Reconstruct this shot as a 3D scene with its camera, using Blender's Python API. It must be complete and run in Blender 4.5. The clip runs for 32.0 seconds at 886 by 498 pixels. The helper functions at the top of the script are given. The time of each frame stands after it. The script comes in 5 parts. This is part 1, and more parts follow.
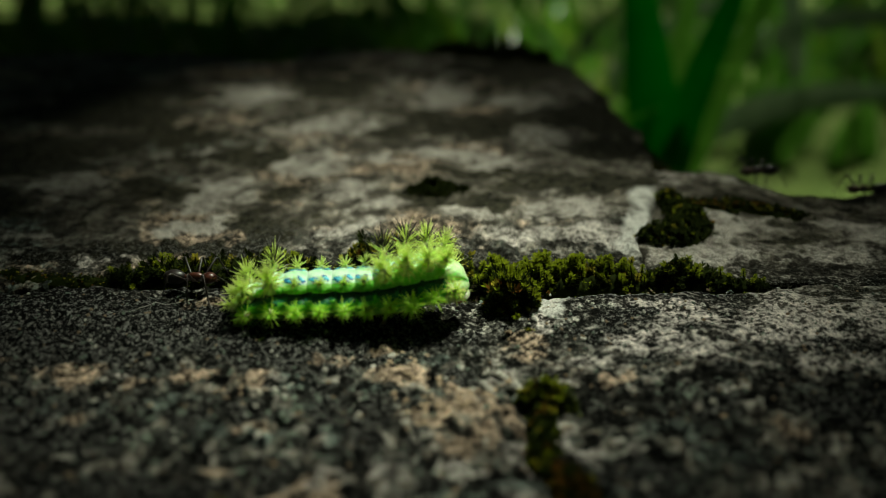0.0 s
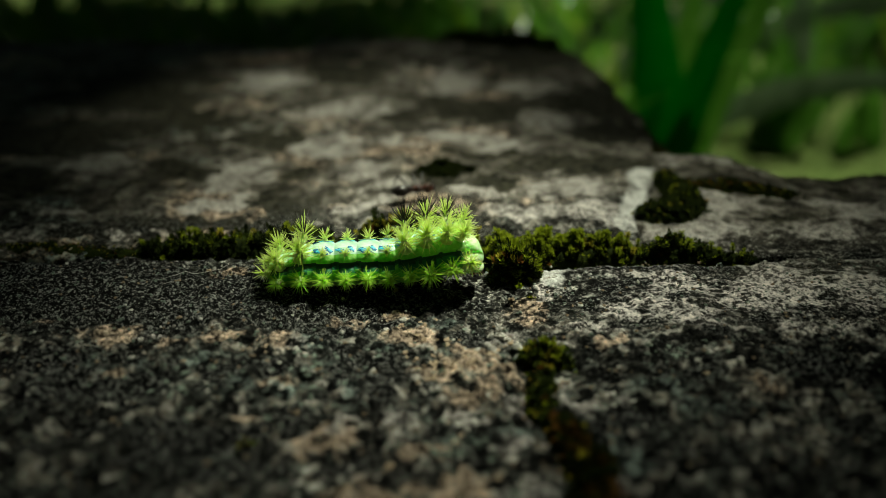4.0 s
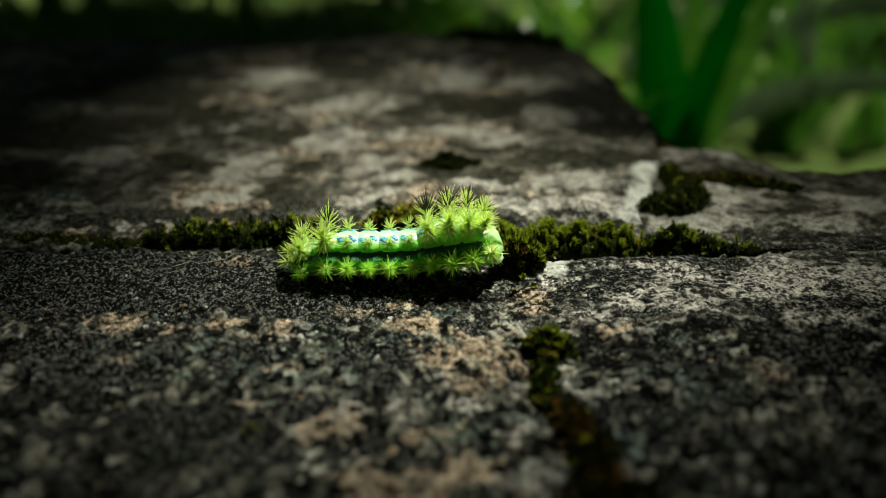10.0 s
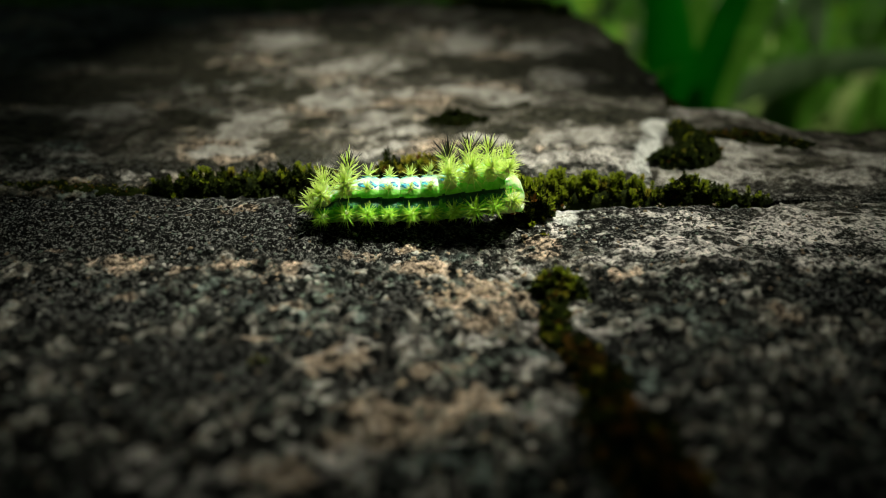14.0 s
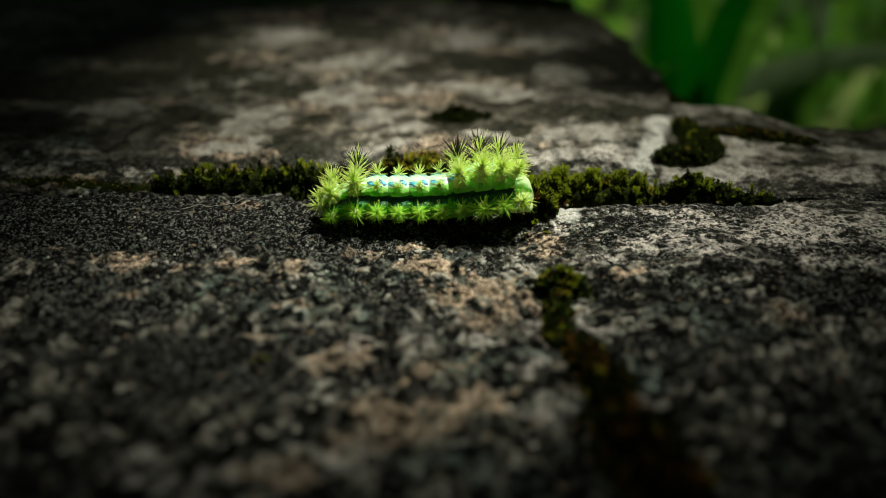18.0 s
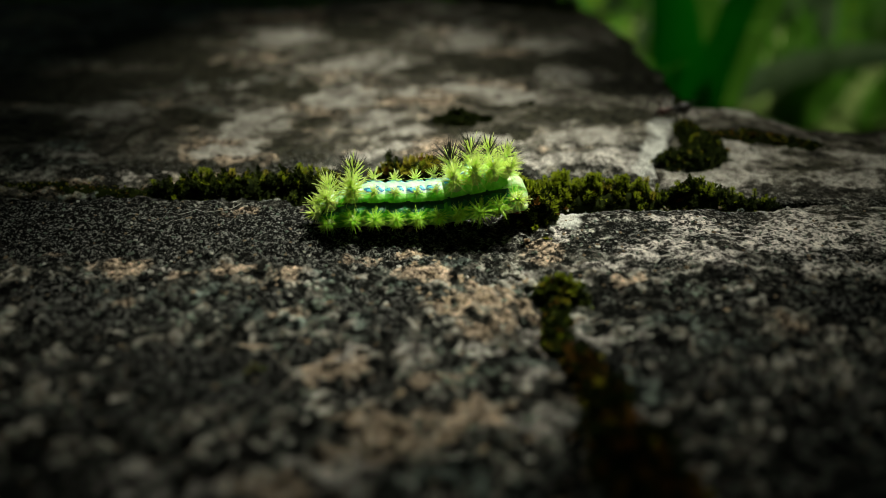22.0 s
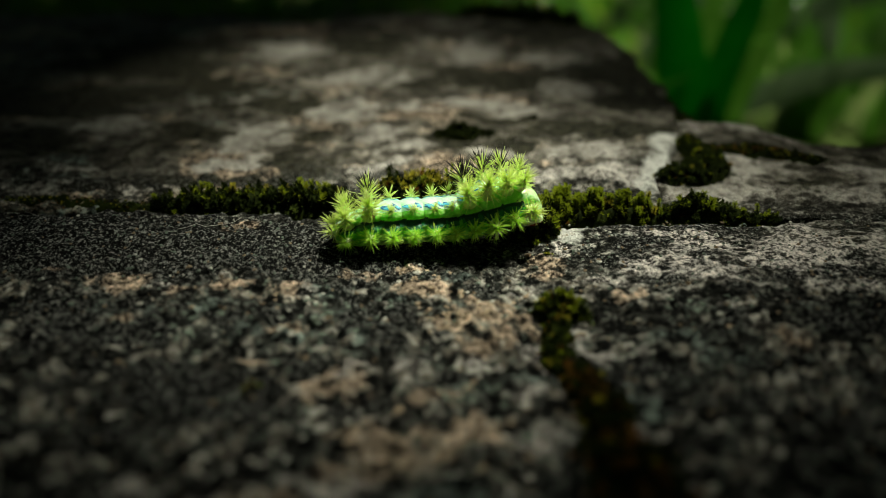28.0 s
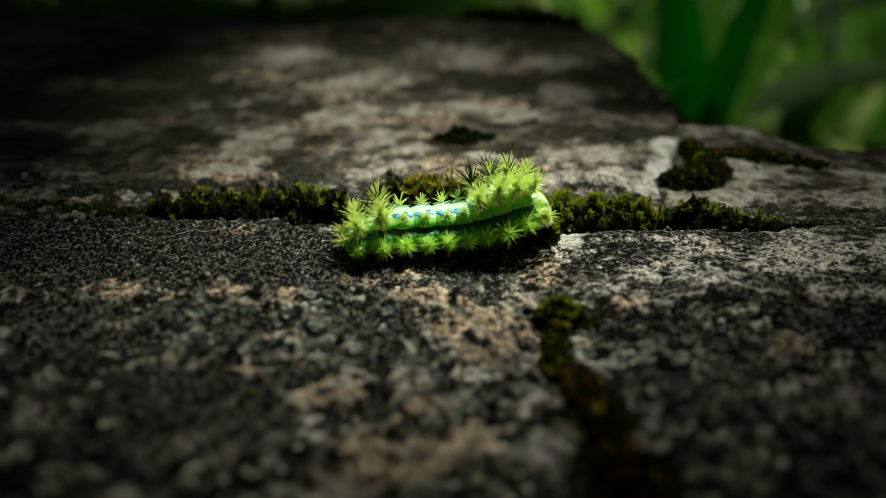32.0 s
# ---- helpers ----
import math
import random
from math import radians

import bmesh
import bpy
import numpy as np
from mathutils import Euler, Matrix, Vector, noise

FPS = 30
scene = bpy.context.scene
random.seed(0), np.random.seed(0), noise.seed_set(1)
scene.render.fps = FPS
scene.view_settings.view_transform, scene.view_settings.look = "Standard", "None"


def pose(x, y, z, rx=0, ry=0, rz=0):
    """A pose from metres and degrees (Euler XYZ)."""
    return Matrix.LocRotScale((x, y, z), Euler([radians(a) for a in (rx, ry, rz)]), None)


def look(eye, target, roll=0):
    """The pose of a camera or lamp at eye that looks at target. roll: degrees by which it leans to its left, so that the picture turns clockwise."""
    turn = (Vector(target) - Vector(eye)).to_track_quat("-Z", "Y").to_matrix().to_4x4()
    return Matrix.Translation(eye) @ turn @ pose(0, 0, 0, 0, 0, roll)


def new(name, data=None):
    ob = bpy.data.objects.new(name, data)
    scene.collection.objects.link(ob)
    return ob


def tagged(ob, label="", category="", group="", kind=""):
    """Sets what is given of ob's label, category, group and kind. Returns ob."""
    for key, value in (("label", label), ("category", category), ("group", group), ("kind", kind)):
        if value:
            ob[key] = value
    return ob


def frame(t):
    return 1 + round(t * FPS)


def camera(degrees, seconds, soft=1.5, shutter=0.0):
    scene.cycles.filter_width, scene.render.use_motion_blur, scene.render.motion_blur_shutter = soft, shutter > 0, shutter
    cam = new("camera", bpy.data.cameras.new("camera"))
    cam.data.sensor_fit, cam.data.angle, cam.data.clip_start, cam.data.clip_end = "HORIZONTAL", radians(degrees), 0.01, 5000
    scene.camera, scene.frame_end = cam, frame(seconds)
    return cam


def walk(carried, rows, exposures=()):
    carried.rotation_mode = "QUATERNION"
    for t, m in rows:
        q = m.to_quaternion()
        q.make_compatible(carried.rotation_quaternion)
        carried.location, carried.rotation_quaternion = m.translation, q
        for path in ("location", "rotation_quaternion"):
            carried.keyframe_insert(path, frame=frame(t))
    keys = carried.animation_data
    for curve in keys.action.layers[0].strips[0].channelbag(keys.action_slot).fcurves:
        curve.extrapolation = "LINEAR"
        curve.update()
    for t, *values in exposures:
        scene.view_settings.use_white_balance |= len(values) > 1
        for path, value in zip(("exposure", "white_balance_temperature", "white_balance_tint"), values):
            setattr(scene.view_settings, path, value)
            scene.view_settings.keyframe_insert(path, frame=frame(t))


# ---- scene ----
MM = 0.001

# ------------------------------------------------------------------ camera
# seconds, place in millimetres, yaw to the left, pitch and roll in degrees
PATH = [
    (0, 0.23, -80.26, 44.20, -1.28, -24.18, -0.23), (0.5, 0.39, -80.42, 43.74, -1.19, -23.96, -0.26), (1, 0.27, -81.04, 43.46, -1.15, -24.09, -0.21),
    (1.5, -0.03, -83.70, 43.07, -1.09, -24.53, -0.18), (2, -0.07, -84.53, 43.85, -1.08, -24.66, -0.16), (2.5, -0.27, -85.98, 44.57, -0.95, -24.66, -0.22),
    (3, -0.05, -87.00, 45.20, -0.74, -24.71, -0.28), (3.5, 0.23, -87.25, 45.47, -0.55, -24.88, -0.37), (5.5, 0.41, -87.57, 44.77, -0.45, -24.99, -0.33),
    (6, 0.71, -87.48, 44.52, -0.34, -24.94, -0.36), (6.5, 0.68, -87.41, 44.58, -0.31, -25.04, -0.42), (7, 0.49, -87.71, 44.51, -0.32, -25.04, -0.36),
    (7.5, 0.47, -87.97, 44.43, -0.29, -24.94, -0.37), (8, 0.37, -88.21, 44.29, -0.26, -24.82, -0.39), (8.5, 0.35, -88.27, 44.33, -0.24, -24.78, -0.35),
    (9, 0.34, -88.25, 44.30, -0.21, -24.80, -0.37), (9.5, 0.33, -88.38, 44.32, -0.20, -24.78, -0.39), (10, 0.28, -88.20, 44.22, -0.22, -24.78, -0.34),
    (10.5, 0.14, -88.30, 44.28, -0.17, -24.85, -0.38), (11, -0.05, -88.34, 44.37, -0.18, -24.94, -0.36), (11.5, -0.01, -88.36, 44.43, -0.11, -24.96, -0.39),
    (12, -0.12, -88.23, 44.41, -0.09, -25.08, -0.42), (12.5, -0.23, -88.09, 44.49, -0.10, -25.22, -0.37), (13, 0.00, -88.00, 44.00, -0.00, -25.25, -0.42),
    (13.5, 0.01, -88.25, 42.43, -0.00, -25.23, -0.36), (14, -0.37, -89.28, 39.48, 0.01, -25.64, -0.08), (14.5, 0.04, -89.31, 39.38, 0.15, -26.30, -0.10),
    (16.5, -0.17, -88.98, 39.56, 0.17, -26.23, -0.09), (17, -0.10, -88.87, 39.67, 0.19, -26.18, -0.07), (17.5, -0.10, -88.85, 39.81, 0.28, -26.13, -0.13),
    (18, -0.42, -89.02, 39.81, 0.19, -26.04, -0.04), (18.5, -0.29, -88.95, 39.91, 0.31, -26.08, -0.09), (19, -0.29, -88.83, 39.89, 0.29, -26.19, -0.05),
    (19.5, -0.25, -88.78, 39.94, 0.31, -26.15, -0.06), (20, -0.38, -88.44, 40.10, 0.36, -26.22, -0.08), (20.5, -0.01, -87.89, 39.73, 0.42, -26.24, -0.08),
    (21, -0.05, -88.03, 39.92, 0.50, -26.36, -0.11), (21.5, 0.06, -87.99, 40.04, 0.52, -26.25, -0.15), (22, 0.28, -87.85, 40.33, 0.58, -26.20, -0.16),
    (22.5, 0.11, -87.88, 40.30, 0.55, -26.03, -0.08), (23, -0.03, -87.93, 40.29, 0.59, -25.95, -0.11), (23.5, 0.01, -87.67, 40.70, 0.61, -25.92, -0.13),
    (24, 0.43, -87.33, 40.80, 0.60, -25.83, -0.10), (24.5, 0.45, -87.42, 40.60, 0.65, -25.67, -0.13), (25, 0.46, -87.59, 40.67, 0.69, -25.66, -0.17),
    (25.5, 0.42, -87.57, 40.36, 0.70, -25.54, -0.12), (27.5, 0.62, -87.54, 40.13, 0.85, -25.34, -0.21), (28, 0.75, -87.31, 40.36, 0.93, -25.34, -0.24),
    (28.5, 1.05, -86.85, 40.46, 0.94, -25.22, -0.22), (29, 1.19, -86.75, 40.32, 0.98, -25.14, -0.27), (29.5, 1.02, -86.70, 40.11, 0.96, -25.11, -0.23),
    (30, 1.04, -86.60, 39.97, 0.96, -25.10, -0.22), (30.5, 0.96, -86.58, 39.92, 0.92, -25.09, -0.21), (31, 1.18, -86.60, 40.03, 1.11, -25.09, -0.33),
    (31.5, 1.11, -86.57, 40.32, 1.08, -25.13, -0.27), (32, 1.19, -86.53, 40.35, 1.17, -25.15, -0.32),
]
cam = camera(56.0, 32.0, soft=0.6)
cam.data.dof.use_dof = True
cam.data.dof.focus_distance = 0.097
cam.data.dof.aperture_fstop = 12.5


def eye_pose(x, y, z, yaw, pitch, roll):
    return pose(x * MM, y * MM, z * MM, 90 + pitch, 0, yaw) @ pose(0, 0, 0, 0, 0, roll)


walk(cam, [(t, eye_pose(*p)) for t, *p in PATH], exposures=[(0.0, 0.68, 6930, -16), (2.0, 0.78, 6930, -15), (9.0, 0.98, 6900, -13), (13.0, 1.27, 6750, -8), (14.2, 1.18, 6800, -7), (15.5, 1.01, 6900, -7), (22.0, 0.97, 6900, -8), (32.0, 0.90, 6950, -10)])

# ------------------------------------------------------------------ light
SUN_UP, SUN_TURN = 61.0, -42.0      # degrees above the horizon; turned to the left of +y
world = bpy.data.worlds.new("sky")
scene.world = world
world.use_nodes = True
sky = world.node_tree.nodes.new("ShaderNodeTexSky")
sky.sky_type = "NISHITA"
sky.sun_disc = False
sky.sun_elevation = radians(SUN_UP)
sky.sun_rotation = radians(-SUN_TURN)
backing = world.node_tree.nodes["Background"]
backing.inputs["Strength"].default_value = 0.006
world.node_tree.links.new(sky.outputs["Color"], backing.inputs["Color"])
sun = bpy.data.lights.new("sun", "SUN")
sun.energy, sun.angle, sun.color = 5.0, radians(4.0), (1.0, 0.95, 0.87)
new("sun", sun).matrix_basis = look(Vector((-math.sin(radians(SUN_TURN)), math.cos(radians(SUN_TURN)), math.tan(radians(SUN_UP)))).normalized() * 3, (0, 0, 0))


# ------------------------------------------------------------------ noise for shapes
def lattice(ix, iy, seed):
    h = (ix.astype(np.int64) * 374761393 + iy.astype(np.int64) * 668265263 + seed * 974634777) & 0x7FFFFFFF
    h = ((h ^ (h >> 13)) * 1274126177) & 0x7FFFFFFF
    return ((h ^ (h >> 16)) & 0xFFFF) / 65535.0


def value_noise(x, y, seed=0):
    ix, iy = np.floor(x), np.floor(y)
    fx, fy = x - ix, y - iy
    fx, fy = fx * fx * (3 - 2 * fx), fy * fy * (3 - 2 * fy)
    a, b = lattice(ix, iy, seed), lattice(ix + 1, iy, seed)
    c, d = lattice(ix, iy + 1, seed), lattice(ix + 1, iy + 1, seed)
    return (a * (1 - fx) + b * fx) * (1 - fy) + (c * (1 - fx) + d * fx) * fy


def fbm(x, y, octaves=4, seed=0):
    """Between about -1 and 1."""
    total, size, norm = 0.0, 1.0, 0.0
    for k in range(octaves):
        total = total + size * (2 * value_noise(x * 2**k + 17.3 * k, y * 2**k - 9.1 * k, seed + k) - 1)
        norm += size
        size *= 0.55
    return total / norm * 1.5


# ------------------------------------------------------------------ materials
def material(name, rough=0.8, spec=0.3):
    m = bpy.data.materials.new(name)
    m.use_nodes = True
    b = m.node_tree.nodes["Principled BSDF"]
    b.inputs["Roughness"].default_value = rough
    b.inputs["Specular IOR Level"].default_value = spec
    return m, m.node_tree, b


def node(tree, kind, **values):
    n = tree.nodes.new(kind)
    for key, value in values.items():
        n.inputs[key.replace("_", " ")].default_value = value
    return n


def noise_node(tree, scale, detail=5.0, rough=0.6, stretch=None):
    n = node(tree, "ShaderNodeTexNoise", Scale=scale, Detail=detail, Roughness=rough)
    where = tree.nodes.new("ShaderNodeTexCoord")
    if stretch:
        mapping = tree.nodes.new("ShaderNodeMapping")
        mapping.inputs["Scale"].default_value = stretch
        tree.links.new(where.outputs["Object"], mapping.inputs["Vector"])
        tree.links.new(mapping.outputs["Vector"], n.inputs["Vector"])
    else:
        tree.links.new(where.outputs["Object"], n.inputs["Vector"])
    return n.outputs["Fac"]


def ramp(tree, source, *stops):
    r = tree.nodes.new("ShaderNodeValToRGB")
    el = r.color_ramp.elements
    while len(el) < len(stops):
        el.new(0.5)
    for e, (at, colour) in zip(el, stops):
        e.position, e.color = at, (*colour, 1) if len(colour) == 3 else colour
    tree.links.new(source, r.inputs["Fac"])
    return r.outputs["Color"]


def grey(v):
    return (v, v, v)


def mix(tree, fac, a, b, how="MIX"):
    n = tree.nodes.new("ShaderNodeMix")
    n.data_type, n.blend_type = "RGBA", how
    for socket, value in ((n.inputs[0], fac), (n.inputs[6], a), (n.inputs[7], b)):
        if isinstance(value, bpy.types.NodeSocket):
            tree.links.new(value, socket)
        elif isinstance(value, tuple):
            socket.default_value = (*value, 1)
        else:
            socket.default_value = value
    return n.outputs[2]


def attribute(tree, name):
    n = tree.nodes.new("ShaderNodeAttribute")
    n.attribute_name = name
    return n.outputs["Fac"]


def math_node(tree, how, a, b):
    n = tree.nodes.new("ShaderNodeMath")
    n.operation = how
    for socket, value in zip(n.inputs, (a, b)):
        if isinstance(value, bpy.types.NodeSocket):
            tree.links.new(value, socket)
        else:
            socket.default_value = value
    return n.outputs[0]


def bump(tree, b, height, distance, strength=1.0):
    n = node(tree, "ShaderNodeBump", Distance=distance, Strength=strength)
    tree.links.new(height, n.inputs["Height"])
    tree.links.new(n.outputs["Normal"], b.inputs["Normal"])


def stone_material():
    """Weathered limestone: tan and grey crust, black algae, pale lichen, grey-green lichen, with painted shade and an
    edge highlight, by the slab's attributes.
    """
    m, t, b = material("weathered_stone", 0.9, 0.06)
    broad = noise_node(t, 45, 5, 0.65)
    patch = noise_node(t, 240, 6, 0.68)
    grain = noise_node(t, 680, 7, 0.68)
    fine = noise_node(t, 2000, 5, 0.66)
    tiny = noise_node(t, 4600, 4, 0.6)
    speck = math_node(t, "ADD", math_node(t, "MULTIPLY", grain, 0.5), math_node(t, "MULTIPLY", fine, 0.5))
    base = ramp(t, speck, (0.455, (0.004, 0.004, 0.004)), (0.495, (0.055, 0.053, 0.049)), (0.535, (0.22, 0.208, 0.192)), (0.58, (0.66, 0.63, 0.59)))
    base = mix(t, ramp(t, broad, (0.42, grey(0.0)), (0.60, grey(0.22))), base, (0.07, 0.072, 0.06))
    base = mix(t, ramp(t, patch, (0.42, grey(0.8)), (0.54, grey(0.0))), base, (0.010, 0.0095, 0.008))
    calm = ramp(t, patch, (0.36, (0.030, 0.027, 0.021)), (0.48, (0.12, 0.106, 0.088)), (0.60, (0.30, 0.268, 0.228)), (0.70, (0.50, 0.462, 0.41)))
    base = mix(t, math_node(t, "MULTIPLY", attribute(t, "calm"), 0.85), base, calm)
    tan = mix(t, ramp(t, speck, (0.45, grey(0.0)), (0.55, grey(1.0))), (0.035, 0.025, 0.018), (0.78, 0.59, 0.46))
    pale = mix(t, ramp(t, speck, (0.455, grey(0.0)), (0.525, grey(1.0))), (0.042, 0.037, 0.035), (0.78, 0.705, 0.68))
    soft = ramp(t, patch, (0.36, (0.17, 0.150, 0.132)), (0.50, (0.38, 0.345, 0.31)), (0.64, (0.62, 0.58, 0.545)))
    pale = mix(t, math_node(t, "MULTIPLY", attribute(t, "calm"), 0.75), pale, soft)
    smooth_rim = mix(t, ramp(t, speck, (0.40, grey(0.0)), (0.52, grey(1.0))), (0.46, 0.44, 0.42), (0.74, 0.72, 0.70))
    green = mix(t, ramp(t, grain, (0.46, grey(0.0)), (0.58, grey(1.0))), (0.006, 0.008, 0.008), (0.31, 0.36, 0.335))
    flecks = math_node(t, "ADD", math_node(t, "MULTIPLY", fine, 0.55), math_node(t, "MULTIPLY", tiny, 0.45))
    black = mix(t, ramp(t, flecks, (0.515, grey(0.0)), (0.585, grey(1.0))), (0.003, 0.003, 0.003), (0.25, 0.245, 0.235))

    black = mix(t, math_node(t, "MULTIPLY", attribute(t, "calm"), 0.88), black, mix(t, ramp(t, grain, (0.40, grey(0.0)), (0.62, grey(1.0))), (0.006, 0.006, 0.004), (0.075, 0.068, 0.045)))

    def masked(name, low, high, ragged=1.3):
        wobble = math_node(t, "ADD", math_node(t, "SUBTRACT", patch, 0.5), math_node(t, "MULTIPLY", math_node(t, "SUBTRACT", grain, 0.5), 0.9))
        wobble = math_node(t, "ADD", attribute(t, name), math_node(t, "MULTIPLY", wobble, ragged))
        return ramp(t, wobble, (low, grey(0.0)), (high, grey(1.0)))

    own = math_node(t, "ADD", attribute(t, "cell"), math_node(t, "MULTIPLY", math_node(t, "SUBTRACT", grain, 0.5), 1.5))
    grains = ramp(t, own, (0.20, (0.003, 0.003, 0.003)), (0.40, (0.014, 0.014, 0.012)), (0.54, (0.085, 0.080, 0.076)), (0.66, (0.14, 0.165, 0.152)), (0.80, (0.29, 0.24, 0.20)), (0.98, (0.66, 0.61, 0.57)))
    base = mix(t, math_node(t, "MULTIPLY", attribute(t, "lumpy"), 0.72), base, grains)
    crystal = node(t, "ShaderNodeTexVoronoi", Scale=1600.0, Randomness=1.0)
    where = t.nodes.new("ShaderNodeTexCoord")
    warp = t.nodes.new("ShaderNodeVectorMath")
    warp.operation = "MULTIPLY_ADD"
    push = node(t, "ShaderNodeTexNoise", Scale=1500.0, Detail=2.0)
    t.links.new(where.outputs["Object"], push.inputs["Vector"])
    t.links.new(push.outputs["Color"], warp.inputs[0])
    warp.inputs[1].default_value = (0.0006, 0.0006, 0.0006)
    t.links.new(where.outputs["Object"], warp.inputs[2])
    t.links.new(warp.outputs[0], crystal.inputs["Vector"])
    chance = t.nodes.new("ShaderNodeSeparateColor")
    t.links.new(crystal.outputs["Color"], chance.inputs["Color"])
    crystals = ramp(t, math_node(t, "ADD", chance.outputs[0], math_node(t, "MULTIPLY", math_node(t, "SUBTRACT", fine, 0.5), 1.2)), (0.18, (0.06, 0.06, 0.06)), (0.45, (0.50, 0.50, 0.50)), (0.80, (1.10, 1.10, 1.09)), (1.0, (1.45, 1.44, 1.42)))
    base = mix(t, math_node(t, "SUBTRACT", 0.92, math_node(t, "MULTIPLY", attribute(t, "calm"), 0.75)), base, crystals, "MULTIPLY")
    tan = mix(t, 0.55, tan, crystals, "MULTIPLY")
    green = mix(t, 0.75, green, crystals, "MULTIPLY")
    pale = mix(t, math_node(t, "SUBTRACT", 0.42, math_node(t, "MULTIPLY", attribute(t, "calm"), 0.34)), pale, crystals, "MULTIPLY")
    colour = mix(t, masked("tan", 0.36, 0.60), base, tan)
    colour = mix(t, masked("green", 0.36, 0.60), colour, green)
    colour = mix(t, masked("pale", 0.30, 0.72), colour, pale)
    colour = mix(t, masked("dark", 0.34, 0.54), colour, black)
    colour = mix(t, masked("rim", 0.28, 0.74, 0.7), colour, smooth_rim)
    t.links.new(colour, b.inputs["Base Color"])
    height = math_node(t, "ADD", math_node(t, "MULTIPLY", grain, 0.7), math_node(t, "MULTIPLY", math_node(t, "ADD", fine, math_node(t, "MULTIPLY", tiny, 0.4)), 0.5))
    bump(t, b, height, 0.0013, 1.0)
    return m


def leafy(name, dark, light, through_light, scale=300.0, rough=0.55, shine=0.35, vary=0.55, clear=0.0):
    """Leaf tissue that lets some light through."""
    m, t, b = material(name, rough, shine)
    n = noise_node(t, scale, 4, 0.6)
    info = t.nodes.new("ShaderNodeNewGeometry").outputs["Random Per Island"]
    colour = mix(t, ramp(t, n, (0.3, grey(0.0)), (0.7, grey(1.0))), dark, light)
    colour = mix(t, ramp(t, info, (0.0, grey(0.0)), (1.0, grey(vary))), colour, tuple(c * 0.5 for c in dark))
    t.links.new(colour, b.inputs["Base Color"])
    glow = t.nodes.new("ShaderNodeBsdfTranslucent")
    t.links.new(colour, glow.inputs["Color"])
    both = t.nodes.new("ShaderNodeMixShader")
    both.inputs["Fac"].default_value = through_light
    out = t.nodes["Material Output"]
    t.links.new(b.outputs[0], both.inputs[1])
    t.links.new(glow.outputs[0], both.inputs[2])
    if clear:
        glassy = t.nodes.new("ShaderNodeMixShader")
        glassy.inputs["Fac"].default_value = clear
        t.links.new(both.outputs[0], glassy.inputs[1])
        t.links.new(t.nodes.new("ShaderNodeBsdfTransparent").outputs[0], glassy.inputs[2])
        both = glassy
    t.links.new(both.outputs[0], out.inputs["Surface"])
    return m


def flesh(name, dark, light, rough=0.45, sub=0.5, radius=0.0012, scale=1300.0):
    """Moist, slightly see-through larval skin."""
    m, t, b = material(name, rough, 0.5)
    n = noise_node(t, scale, 4, 0.6)
    colour = mix(t, ramp(t, n, (0.35, grey(0.0)), (0.65, grey(1.0))), dark, light)
    t.links.new(colour, b.inputs["Base Color"])
    b.inputs["Subsurface Weight"].default_value = sub
    b.inputs["Subsurface Radius"].default_value = (0.5, 1.0, 0.35)
    b.inputs["Subsurface Scale"].default_value = radius
    bump(t, b, n, 0.0004, 0.8)
    return m


def soil_material():
    m, t, b = material("dark_soil", 0.95, 0.1)
    n = noise_node(t, 420, 6, 0.7)
    t.links.new(ramp(t, n, (0.3, (0.008, 0.006, 0.004)), (0.7, (0.055, 0.04, 0.026))), b.inputs["Base Color"])
    bump(t, b, n, 0.001)
    return m


def lawn_material():
    m, t, b = material("leaf_litter_ground", 0.95, 0.1)
    n, w = noise_node(t, 60, 6, 0.7), noise_node(t, 7, 3, 0.5)
    colour = ramp(t, n, (0.3, (0.045, 0.07, 0.018)), (0.55, (0.12, 0.15, 0.045)), (0.75, (0.26, 0.235, 0.155)))
    t.links.new(mix(t, ramp(t, w, (0.4, grey(0.0)), (0.65, grey(0.7))), colour, (0.09, 0.135, 0.030)), b.inputs["Base Color"])
    bump(t, b, n, 0.01)
    return m


def plain(name, low, high, rough=0.4, scale=900.0, spec=0.5):
    m, t, b = material(name, rough, spec)
    n = noise_node(t, scale, 4, 0.6)
    t.links.new(ramp(t, n, (0.35, low), (0.65, high)), b.inputs["Base Color"])
    bump(t, b, n, 0.0001, 0.5)
    return m


STONE = stone_material()
SOIL = soil_material()
LAWN = lawn_material()
MOSS = leafy("green_moss", (0.10, 0.14, 0.008), (0.40, 0.45, 0.035), 0.35, 900, 0.8, 0.02)
# dark moss; also colours lower leaves to paint in the shade among shoots
MOSS_DARK_AND_SHADE = leafy("dark_moss_and_shade", (0.008, 0.013, 0.003), (0.050, 0.066, 0.012), 0.15, 900, 0.8, 0.02)
# near-black moss; also paints the shade of mounds and lower leaves
MOSS_BLACK_AND_SHADE = leafy("blackish_moss_and_shade", (0.005, 0.008, 0.002), (0.034, 0.044, 0.008), 0.15, 900, 0.8, 0.02)
MOSS_GOLD = leafy("golden_moss", (0.20, 0.17, 0.02), (0.52, 0.46, 0.06), 0.3, 900, 0.8, 0.02)
MOSS_RUST = leafy("rust_brown_moss", (0.10, 0.042, 0.012), (0.30, 0.14, 0.03), 0.3, 900, 0.8, 0.02)
GRASS = leafy("grass_green", (0.045, 0.14, 0.012), (0.13, 0.29, 0.04), 0.45, 90, 0.4, 0.4)
GRASS_DEEP = leafy("deep_green_leaf", (0.004, 0.105, 0.004), (0.013, 0.17, 0.008), 0.35, 60, 0.4, 0.3)
